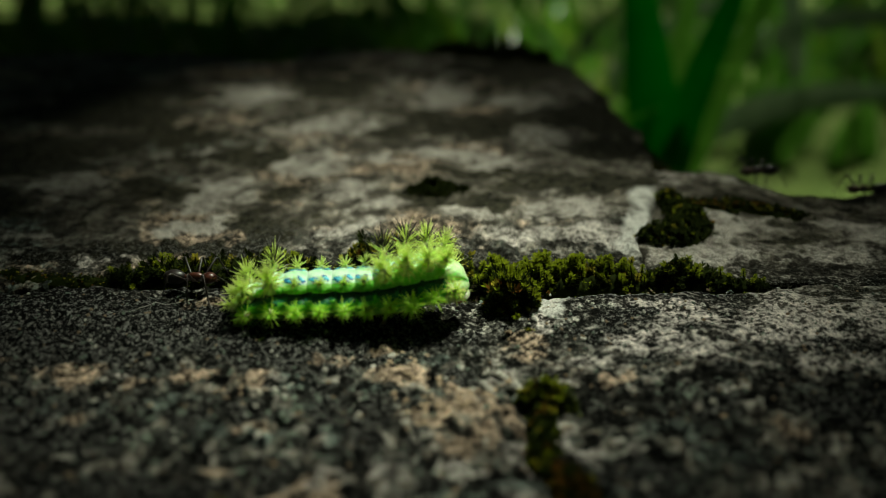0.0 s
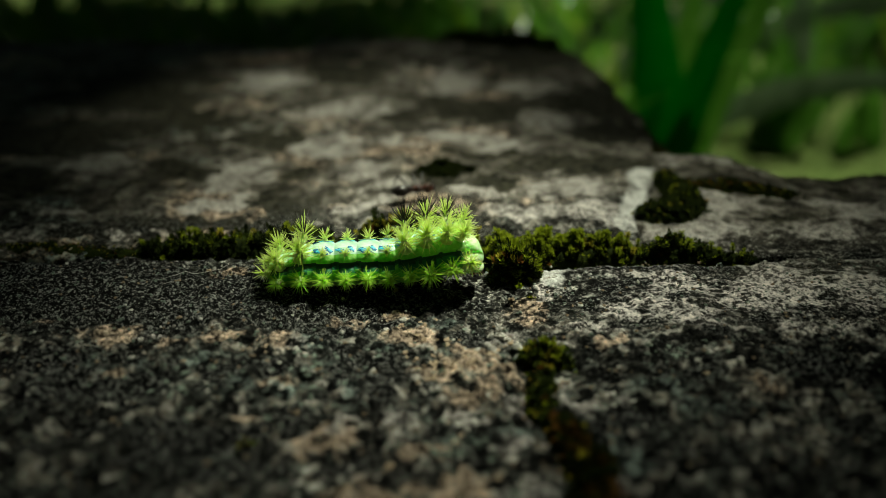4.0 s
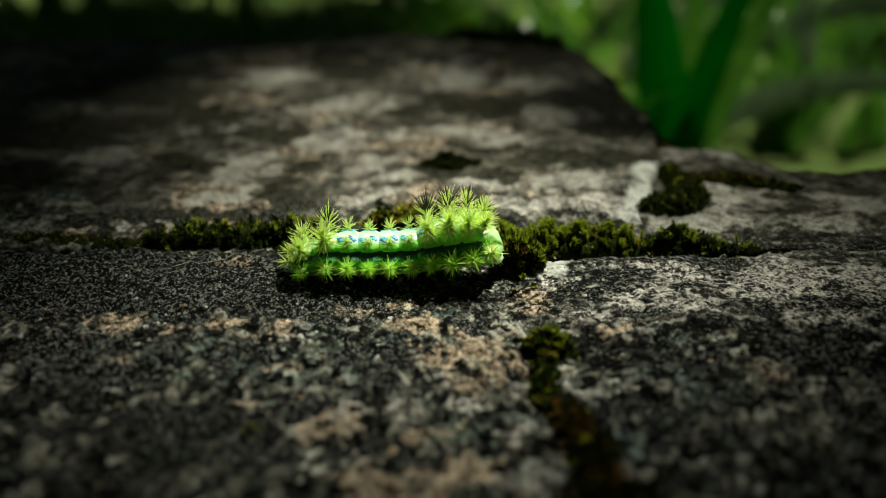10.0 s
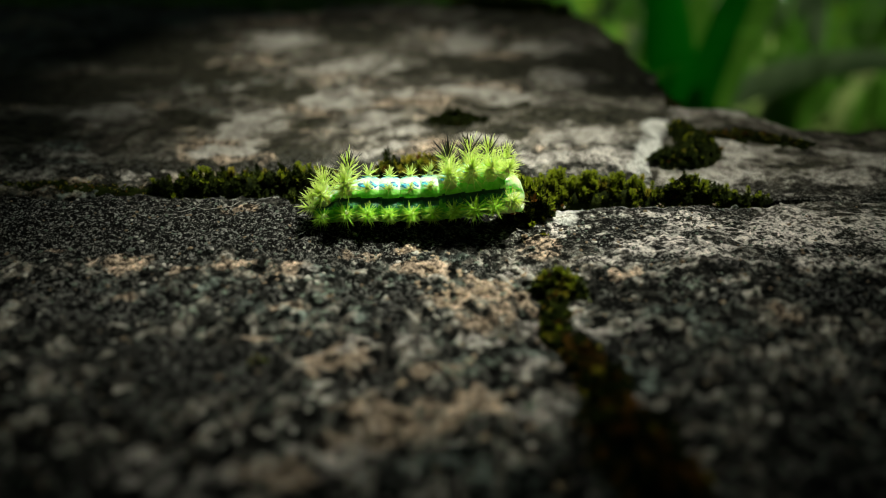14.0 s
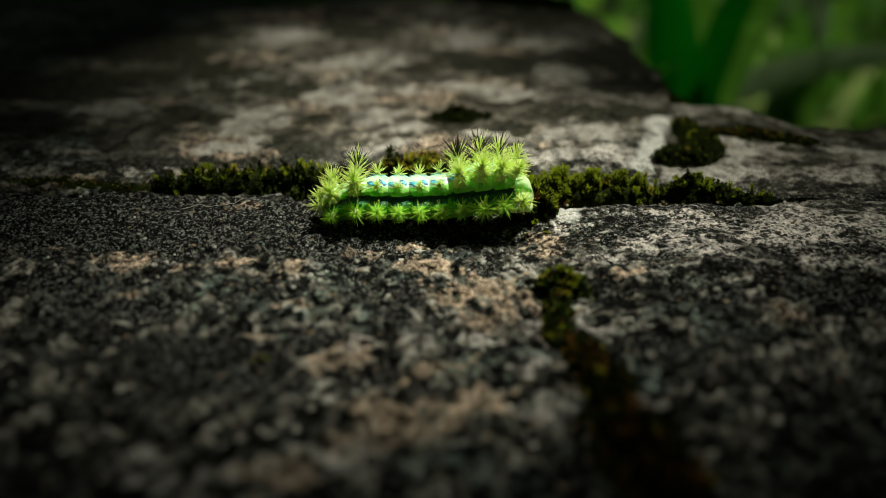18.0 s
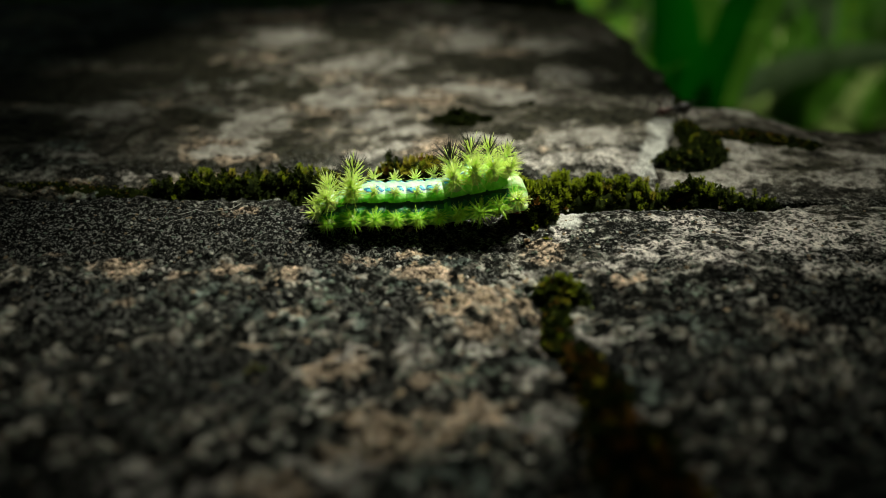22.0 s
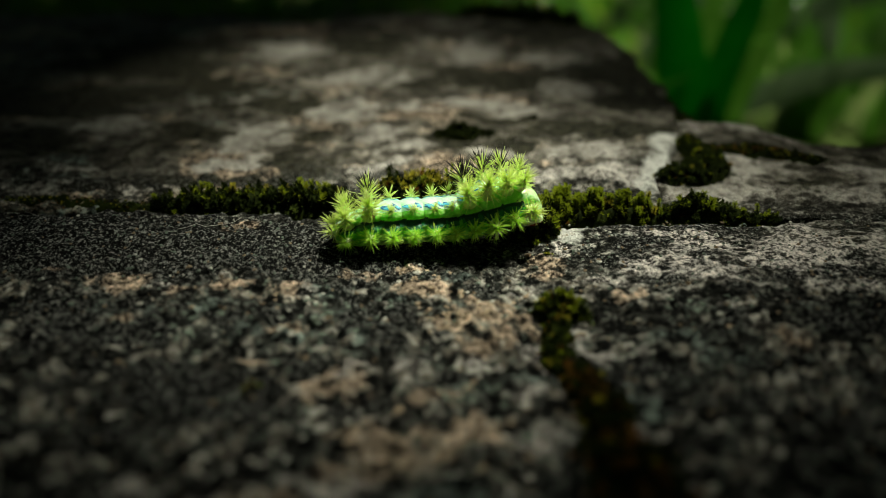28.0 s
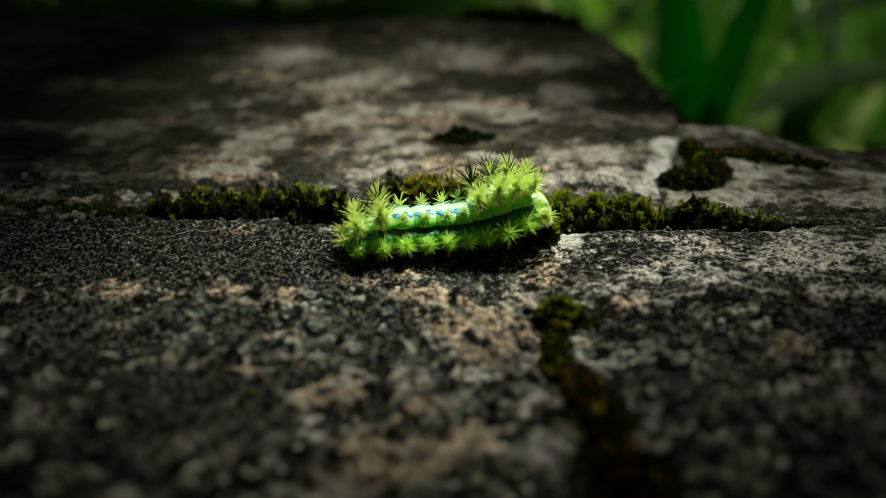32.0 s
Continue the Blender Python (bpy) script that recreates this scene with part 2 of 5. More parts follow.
GRASS_LIGHT = leafy("light_grass", (0.11, 0.20, 0.012), (0.24, 0.36, 0.035), 0.5, 90, 0.45, 0.4)
GRASS_GREY = leafy("grey_green_leaf", (0.07, 0.115, 0.06), (0.16, 0.21, 0.12), 0.3, 60, 0.45, 0.4)
# leaves of the unseen shrub and hedge added to hold back light
SHADE_LEAF = leafy("shade_leaf", (0.012, 0.035, 0.006), (0.035, 0.09, 0.014), 0.3, 60, 0.4, 0.4)
BARK = plain("brown_bark", (0.05, 0.035, 0.022), (0.13, 0.095, 0.06), 0.9, 200.0, 0.2)
SKIN = flesh("green_larval_skin", (0.17, 0.62, 0.06), (0.36, 0.82, 0.15), 0.35)
# darker copy of the skin: the body's shade painted on the lower lobes
SKIN_SHADED = flesh("shaded_lower_lobe", (0.09, 0.40, 0.03), (0.20, 0.60, 0.07), 0.4)
SKIN_PALE = flesh("pale_dorsal_skin", (0.40, 0.80, 0.45), (0.72, 0.94, 0.74), 0.3, 0.5, 0.0015, 900.0)
SKIN_GROOVE = flesh("dark_teal_groove", (0.003, 0.045, 0.022), (0.006, 0.085, 0.042), 0.5, 0.0, 0.001, 500.0)
SKIN_TEAL = flesh("teal_green_flank", (0.008, 0.11, 0.04), (0.02, 0.19, 0.065), 0.45, 0.2, 0.001, 700.0)
WART = flesh("lime_wart", (0.55, 0.92, 0.20), (0.78, 0.98, 0.42), 0.3, 0.7, 0.003)
HOOD = flesh("pale_green_hood", (0.45, 0.74, 0.30), (0.66, 0.88, 0.48), 0.25, 0.6, 0.002)
BLUE = flesh("sky_blue_marking", (0.05, 0.44, 0.66), (0.16, 0.66, 0.82), 0.45, 0.1)
BLUE_DARK = flesh("dark_blue_marking", (0.006, 0.10, 0.24), (0.015, 0.18, 0.36), 0.5, 0.1)
SPINE = leafy("lime_spine", (0.80, 0.98, 0.24), (0.95, 1.0, 0.50), 0.6, 1500, 0.25, 0.5, 0.03, 0.25)
# duller copy of the lime spine, shade painted into the lower tufts
SPINE_SHADED = leafy("shaded_lower_spine", (0.58, 0.90, 0.10), (0.78, 0.97, 0.26), 0.55, 1500, 0.25, 0.5, 0.03, 0.25)
SPINE_BLACK = plain("black_spine", (0.004, 0.004, 0.004), (0.015, 0.012, 0.010), 0.3)
MOUTH = plain("reddish_brown_head_capsule", (0.10, 0.025, 0.010), (0.24, 0.07, 0.03), 0.25)
ANT_RED = plain("dark_reddish_ant_shell", (0.02, 0.006, 0.0035), (0.085, 0.022, 0.012), 0.35)
ANT_BLACK = plain("black_ant_shell", (0.006, 0.005, 0.005), (0.02, 0.012, 0.010), 0.4)
GRIT = plain("pale_mineral_grit", (0.20, 0.18, 0.16), (0.66, 0.63, 0.58), 0.85, 2200, 0.2)
FIBRE = plain("pale_fibre", (0.30, 0.28, 0.25), (0.45, 0.43, 0.40), 0.6)


# ------------------------------------------------------------------ mesh helpers
def mesh_object(name, verts, faces, mats, parent=None, label="", smooth=True, index=None):
    """One mesh object from arrays in millimetres."""
    me = bpy.data.meshes.new(name)
    verts = np.asarray(verts, float) * MM
    me.from_pydata(verts.tolist(), [], [tuple(f) for f in (faces.tolist() if isinstance(faces, np.ndarray) else faces)])
    for mat in mats if isinstance(mats, (list, tuple)) else [mats]:
        me.materials.append(mat)
    if index is not None:
        me.polygons.foreach_set("material_index", np.asarray(index, np.int32))
    me.polygons.foreach_set("use_smooth", np.full(len(me.polygons), smooth))
    me.update()
    ob = new(name, me)
    if parent:
        ob.parent = parent
    if label:
        ob["label"] = label
    return ob


def thing(name, label, category, group="", kind=""):
    ob = new(name)
    ob.empty_display_size = 0.005
    return tagged(ob, label, category, group, kind)


class Pile:
    """Gathers many small pieces into one mesh."""

    def __init__(self):
        self.v, self.f, self.i, self.n = [], [], [], 0

    def add(self, verts, faces, slot=0):
        self.v.append(np.asarray(verts, float))
        self.f.extend(tuple(k + self.n for k in f) for f in faces)
        self.i.extend([slot] * len(faces))
        self.n += len(verts)

    def put(self, name, mats, parent=None, label="", smooth=True):
        return mesh_object(name, np.concatenate(self.v), self.f, mats, parent, label, smooth, self.i)


def blob_shape(rings=8, sides=12):
    """A unit ball as rings, poles along x."""
    v, f = [(-1, 0, 0)], []
    for i in range(1, rings):
        a = math.pi * i / rings
        for j in range(sides):
            p = 2 * math.pi * j / sides
            v.append((-math.cos(a), math.sin(a) * math.cos(p), math.sin(a) * math.sin(p)))
    v.append((1, 0, 0))
    for j in range(sides):
        f.append((0, 1 + (j + 1) % sides, 1 + j))
        for i in range(rings - 2):
            a, b = 1 + i * sides, 1 + (i + 1) * sides
            f.append((a + j, a + (j + 1) % sides, b + (j + 1) % sides, b + j))
        f.append((len(v) - 1, 1 + (rings - 2) * sides + j, 1 + (rings - 2) * sides + (j + 1) % sides))
    return np.array(v), f


def tube(points, radii, sides=5):
    """A tapered tube along points, closed at both ends."""
    points, v, f = np.asarray(points, float), [], []
    for i, (p, r) in enumerate(zip(points, radii)):
        d = points[min(i + 1, len(points) - 1)] - points[max(i - 1, 0)]
        d = d / (np.linalg.norm(d) + 1e-9)
        side = np.cross(d, (0, 0, 1) if abs(d[2]) < 0.9 else (1, 0, 0))
        side /= np.linalg.norm(side)
        up = np.cross(side, d)
        v += [p + r * (math.cos(2 * math.pi * k / sides) * side + math.sin(2 * math.pi * k / sides) * up) for k in range(sides)]
    for i in range(len(points) - 1):
        a, b = i * sides, (i + 1) * sides
        f += [(a + k, a + (k + 1) % sides, b + (k + 1) % sides, b + k) for k in range(sides)]
    f += [tuple(range(sides))[::-1], tuple((len(points) - 1) * sides + k for k in range(sides))]
    return np.array(v), f


def any_turn(rng):
    return np.array(Euler(rng.uniform(0, 6.28, 3)).to_matrix())


# ------------------------------------------------------------------ the stones
# crusts and stains: centre x, y and half sizes in millimetres
REAR_PALE = [(-18.0, 52.2, 6.9, 6.5), (-31.7, 46.8, 5.8, 4.0), (-8.1, 51.9, 5.9, 4.6), (14.3, 49.8, 5.3, 3.8), (5.8, 56.2, 9.1, 3.4), (-18.1, 73.5, 9.0, 5.0), (4.9, 98.9, 7.0, 13.0), (24.3, 69.3, 6.5, 9.6), (21.9, 91.8, 7.4, 7.1), (-37.1, 98.9, 9.0, 9.8), (-31.7, 37.7, 5.4, 6.0), (-31.9, 27.2, 4.6, 3.3), (-12.9, 38.6, 4.1, 3.8), (-5.5, 33.2, 5.2, 3.6), (23.5, 20.4, 5.1, 4.2), (14.2, 22.2, 6.4, 3.0), (20.1, 29.4, 8.4, 3.4), (6.5, 28.7, 5.1, 2.9), (-11.6, 23.8, 3.3, 2.2), (-41.3, 58.8, 5.2, 3.2), (-56.6, 44.4, 5.7, 4.7), (-54.2, 24.4, 4.9, 2.7), (-41.6, 16.1, 5.4, 2.8), (-55.3, 15.8, 4.6, 2.3)]
REAR_DARK = [(1.5, 36.9, 4.9, 3.2), (6.4, 46.5, 6.2, 2.7), (24.4, 40.3, 10.9, 5.0), (16.2, 44.5, 1.7, 2.4), (-20.3, 40.1, 2.6, 2.5), (-22.0, 27.5, 5.9, 6.1), (-41.9, 42.1, 6.5, 5.2), (-43.0, 70.1, 7.7, 5.6), (-31.8, 57.2, 7.2, 3.1), (-66.2, 62.3, 15.9, 12.5), (8.7, 73.7, 10.1, 7.6), (32.5, 81.8, 9.3, 7.3), (31.7, 59.6, 6.2, 7.9), (24.1, 124.4, 17.1, 12.3), (-21.5, 108.8, 9.4, 13.1), (-62.1, 89.9, 13.5, 16.9), (-36.6, 20.0, 7.1, 2.5), (-48.2, 17.2, 3.5, 2.0), (-4.6, 67.9, 4.3, 3.9), (10.1, 31.6, 2.1, 3.5), (-62.3, 35.7, 7.2, 4.7), (-21.8, 16.7, 4.6, 2.0)]
RIGHT_PALE = [(39.1, 17.2, 8.4, 4.0), (37.5, 43.1, 3.0, 3.5), (50.6, 15.0, 8.3, 3.1), (40.9, 25.2, 2.6, 7.7), (31.4, 14.1, 5.3, 2.3), (60.3, 21.3, 5.5, 4.3), (45.7, 22.7, 4.0, 2.2), (48.1, 42.8, 5.5, 1.7)]
RIGHT_DARK = [(48.7, 20.0, 6.3, 1.7), (61.9, 30.0, 7.6, 3.4), (37.1, 10.3, 2.9, 1.1), (53.1, 6.6, 4.9, 2.3), (42.5, 6.4, 4.2, 2.3), (47.7, 33.3, 7.8, 3.6), (70.0, 38.1, 10.7, 2.2), (47.0, 6.3, 3.5, 2.0)]
FRONT_TAN = [(-4.1, -6.3, 2.4, 1.3), (-2.4, -11.0, 1.9, 1.7), (3.8, -14.3, 3.6, 2.0), (-0.0, -17.2, 2.8, 1.5), (-9.0, -7.5, 2.1, 1.3), (5.3, -17.3, 3.1, 1.9), (-16.6, -11.9, 1.4, 2.1), (-21.7, -11.6, 3.9, 1.1), (-27.5, -12.4, 3.0, 1.1), (-34.2, -10.9, 3.9, 1.4), (-15.1, -19.4, 2.3, 1.8), (-24.4, 3.5, 2.6, 1.7), (-9.7, -30.0, 2.9, 2.2), (-17.8, -25.0, 2.6, 1.6), (18.1, -12.2, 1.3, 1.3), (31.0, -22.2, 2.2, 1.5), (-31.5, -17.8, 1.1, 1.3), (-42.2, -8.3, 4.0, 1.1), (3.4, -21.6, 3.2, 2.1), (1.5, -34.9, 4.1, 2.1), (-4.8, -35.5, 3.4, 1.8), (10.5, -7.8, 2.8, 2.3), (8.0, -18.6, 1.7, 2.3), (-0.8, -29.4, 2.4, 1.7)]
FRONT_PALE = [(7.2, -11.5, 1.3, 1.1), (9.1, -14.5, 1.4, 1.2), (12.3, 0.3, 1.2, 3.9), (1.8, -24.3, 2.2, 1.4), (-8.4, -26.0, 1.6, 1.2), (-4.0, -25.8, 1.4, 1.1), (8.2, -23.2, 1.4, 2.6), (12.9, -22.9, 1.3, 2.0), (12.5, -19.7, 1.5, 1.8), (17.5, -23.2, 1.8, 1.2), (7.8, -35.3, 2.2, 2.7), (28.4, -15.2, 1.1, 1.5), (29.9, -18.5, 0.6, 0.9), (29.0, -7.0, 4.0, 1.8), (22.8, -5.6, 3.8, 1.9), (38.2, -10.7, 4.2, 1.5), (41.0, -0.2, 5.0, 2.7), (27.7, -0.0, 3.0, 2.1), (49.7, -0.8, 4.3, 2.6), (35.4, -4.9, 3.8, 1.4), (16.7, -9.8, 2.1, 1.2), (-30.3, -10.9, 2.7, 0.7), (-13.4, -11.8, 1.7, 0.9)]
FRONT_DARK = [(-14.1, -6.3, 9.4, 2.9), (-30.6, -5.8, 15.2, 2.9), (-6.7, -3.5, 12.3, 2.0), (17.1, -3.9, 3.8, 2.2), (25.5, -19.4, 3.3, 1.6), (16.3, -18.5, 1.9, 0.9), (-0.3, -27.3, 1.3, 1.3), (-12.7, -27.6, 1.3, 1.3), (-6.8, -33.4, 1.4, 1.7), (18.4, -26.3, 3.5, 1.7), (24.5, -30.8, 4.3, 1.8), (-5.2, -20.5, 2.2, 1.8), (-31.6, -20.6, 6.5, 2.5), (-41.1, -16.4, 4.0, 2.2), (-45.6, 0.0, 8.7, 3.0), (2.7, -10.8, 2.4, 1.5), (28.3, 5.0, 4.2, 1.3), (38.4, -18.6, 4.4, 2.1), (-17.2, -16.7, 2.3, 1.7), (-22.0, -30.3, 5.8, 3.1), (22.5, 0.4, 4.0, 1.2)]
FRONT_GREEN = [(-13.0, -12.3, 2.7, 1.6), (-10.3, -15.8, 2.6, 2.4), (-8.0, -19.4, 2.7, 2.2), (-28.1, -16.4, 4.6, 1.9), (-34.2, -16.5, 3.4, 1.5), (-13.1, -19.9, 2.5, 1.6), (-1.5, -6.6, 2.6, 1.7), (2.5, -7.9, 3.2, 1.7), (8.4, -28.1, 2.6, 1.6), (13.8, -28.3, 2.1, 1.8), (-24.7, -20.2, 3.8, 1.8), (3.1, -28.6, 2.2, 1.3), (-1.2, -35.9, 1.8, 1.6), (-5.0, -13.0, 2.3, 1.8), (20.8, -20.3, 3.2, 2.2), (23.6, -24.2, 3.6, 1.8), (15.6, -32.2, 2.8, 1.8), (-19.9, -19.8, 2.7, 2.0)]
NEAR_TAN = [(10.0, -4.2, 3.6, 2.0), (-3.4, -36.5, 3.4, 2.4), (-8.5, -28.0, 2.6, 1.6), (-11.4, -29.8, 2.4, 1.6), (-5.5, -39.5, 4.0, 2.4), (-12.0, -43.0, 4.0, 2.2)]
NEAR_PALE = [(-2.0, -45.0, 4.5, 2.4), (-22.0, -43.0, 5.0, 2.6), (8.0, -35.0, 2.2, 1.8), (3.2, -25.8, 1.8, 1.4), (-8.0, -41.0, 4.4, 2.6), (-3.6, -26.0, 1.6, 1.2), (-15.5, -44.0, 5.0, 2.6), (6.8, -29.0, 1.8, 1.4)]
NEAR_GREEN = [(7.0, -28.6, 2.6, 1.4), (1.8, -41.5, 4.4, 2.6), (8.6, -34.6, 2.6, 1.8), (-10.7, -34.3, 3.0, 1.8), (4.5, -45.0, 4.0, 2.4)]
NEAR_DARK = [(1.9, -37.6, 2.4, 1.7), (-7.2, -32.7, 1.7, 1.3), (-0.3, -28.1, 1.3, 1.2), (-16.4, -29.2, 1.3, 1.3), (8.6, -39.5, 2.6, 2.6)]


def crusts(x, y, spots, seed):
    """How strongly ragged crusts cover the stone at x, y."""
    wx = x + 1.4 * fbm(x / 3.0, y / 3.0, 3, seed) + 2.4 * np.clip((y - 5) / 25, 0, 1) * fbm(x / 9.0, y / 9.0, 3, seed + 3)
    wy = y + 1.4 * fbm(x / 3.0, y / 3.0, 3, seed + 9) + 2.4 * np.clip((y - 5) / 25, 0, 1) * fbm(x / 9.0, y / 9.0, 3, seed + 5)
    cover = np.zeros_like(x)
    for cx, cy, rx, ry in spots:
        cover = np.maximum(cover, np.exp(-0.9 * (((wx - cx) / rx) ** 2 + ((wy - cy) / ry) ** 2)))
    return cover


def near_edge(x):
    """Far rim of the front slab, along the mossy joint."""
    return np.interp(x, [-200, -40, -18, 14, 33, 45, 200], [7.8, 7.6, 7.4, 5.2, 5.2, 6.2, 7.0]) + 0.35 * fbm(x / 6.0, x * 0, 3, 4)


def far_edge(x):
    """Near rim of the slabs behind the joint."""
    return near_edge(x) + np.interp(x, [-200, -60, -46, -38, -32, -20, 8, 22, 32, 40, 46, 200], [0.5, 0.7, 1.0, 2.4, 5.0, 6.5, 7.0, 5.5, 5.0, 2.0, 0.1, 0.1]) + 0.5 * fbm(x / 5.0, x * 0 + 3, 3, 14)


def joint_left(y):
    """Right side of the slab behind on the left."""
    return np.interp(y, [0, 14, 20, 26, 37, 47, 55, 75, 94, 113, 132, 142, 152, 170], [26, 27.5, 28.5, 31.4, 35.0, 37.5, 39.8, 40.4, 39.4, 38.0, 36.0, 27, 8, -10]) + 0.8 * fbm(y / 7.0, y * 0, 3, 24) + 1.3 * np.clip((y - 45) / 10, 0, 1) * fbm(y / 12.0, y * 0 + 5, 4, 25)


def cells(x, y, size, seed):
    """Scattered grains: how far the nearest grain's middle is, in grain sizes, and that grain's own random number."""
    gx, gy = np.floor(x / size), np.floor(y / size)
    near, own = np.full(np.shape(x), 9.0), np.zeros(np.shape(x))
    for i in (-1, 0, 1):
        for j in (-1, 0, 1):
            cx, cy = gx + i, gy + j
            dx = cx + 0.15 + 0.7 * lattice(cx, cy, seed) - x / size
            dy = cy + 0.15 + 0.7 * lattice(cx, cy, seed + 1) - y / size
            far = np.hypot(dx, dy)
            own = np.where(far < near, lattice(cx, cy, seed + 2), own)
            near = np.minimum(near, far)
    return near, own


def grain_relief(x, y, size, seed):
    near, own = cells(x + 0.3 * size * fbm(x / size, y / size, 2, seed + 5), y, size, seed)
    return (0.45 + 0.55 * own) * np.sqrt(np.clip(1 - (near / 0.68) ** 2, 0, 1))


def stone_height(x, y, rough=1.0):
    z = 0.9 * fbm(x / 34.0, y / 34.0, 3, 31) + 0.38 * fbm(x / 7.0, y / 7.0, 3, 41)
    if np.any(rough):
        rough = rough * (1 - 0.58 * np.clip((x - 11) / 5, 0, 1) * np.clip((y + 13) / 7, 0, 1) * np.clip((9 - y) / 2, 0, 1))
        z += rough * (0.42 * fbm(x / 1.9, y / 1.9, 3, 51) + 0.24 * fbm(x / 0.8, y / 0.8, 2, 61))
        lumpy = np.interp(y, [-60, -16, -8, 2, 12, 16, 40, 70], [1.0, 1.0, 0.55, 0.22, 0.3, 0.6, 0.5, 0.1])
        lumpy = lumpy * (1 - 0.45 * np.clip((x - 12) / 8, 0, 1) * np.clip((y + 20) / 10, 0, 1))
        z += rough * lumpy * (0.62 * grain_relief(x, y, 1.7, 201) + 0.34 * grain_relief(x, y, 0.9, 211) - 0.35)
    return z


def slab(name, label, X, Y, Z, masks, deep=60.0):
    """A stone slab from a grid of its top, with rounded rims and rough sides."""
    nu, nv = X.shape
    ids = np.arange(nu * nv).reshape(nu, nv)
    v = np.stack([X, Y, Z], -1).reshape(-1, 3)
    f = np.stack([ids[:-1, :-1], ids[1:, :-1], ids[1:, 1:], ids[:-1, 1:]], -1).reshape(-1, 4)
    rim = np.concatenate([ids[:, 0], ids[-1, 1:], ids[-2::-1, -1], ids[0, -2:0:-1]])
    mid = v[rim].mean(0)
    n, rows, last = len(v), [v], rim
    faces = [f]
    for depth, swell in ((1.2, 0.25), (4.0, 0.5), (12.0, 0.1), (30.0, 0.4), (deep, 0.0)):
        ring = v[rim].copy()
        out = ring[:, :2] - mid[:2]
        out /= np.linalg.norm(out, axis=1, keepdims=True)
        ring[:, :2] -= out * (swell * (1 + fbm(ring[:, 0] / 3, ring[:, 1] / 3 + depth, 2, 5)[:, None]))
        ring[:, 2] = np.minimum(ring[:, 2] - 0.6 * depth if depth < 2 else -depth, ring[:, 2] - 0.3)
        now = n + np.arange(len(rim))
        n += len(rim)
        rows.append(ring)
        faces.append(np.stack([last, now, np.roll(now, -1), np.roll(last, -1)], -1))
        last = now
    faces = np.concatenate(faces).tolist() + [last.tolist()]
    ob = mesh_object(name, np.concatenate(rows), faces, STONE)
    for key, cover in masks.items():
        full = np.zeros(n, np.float32)
        full[: nu * nv] = cover.ravel()
        at = ob.data.attributes.new(key, "FLOAT", "POINT")
        at.data.foreach_set("value", full)
    return tagged(ob, label, "stone slab", "stone slabs of the wall top")


def steps(*stretches):
    """Coordinates from stretches (start, end, step)."""
    got = [np.arange(a, b, s) for a, b, s in stretches]
    return np.concatenate(got + [[stretches[-1][1]]])


def rounded(gap, radius):
    """How far a rim sinks at a distance from the edge."""
    k = np.clip(1 - gap / radius, 0, 1)
    return radius * (1 - np.sqrt(np.clip(1 - k * k, 0, 1)))


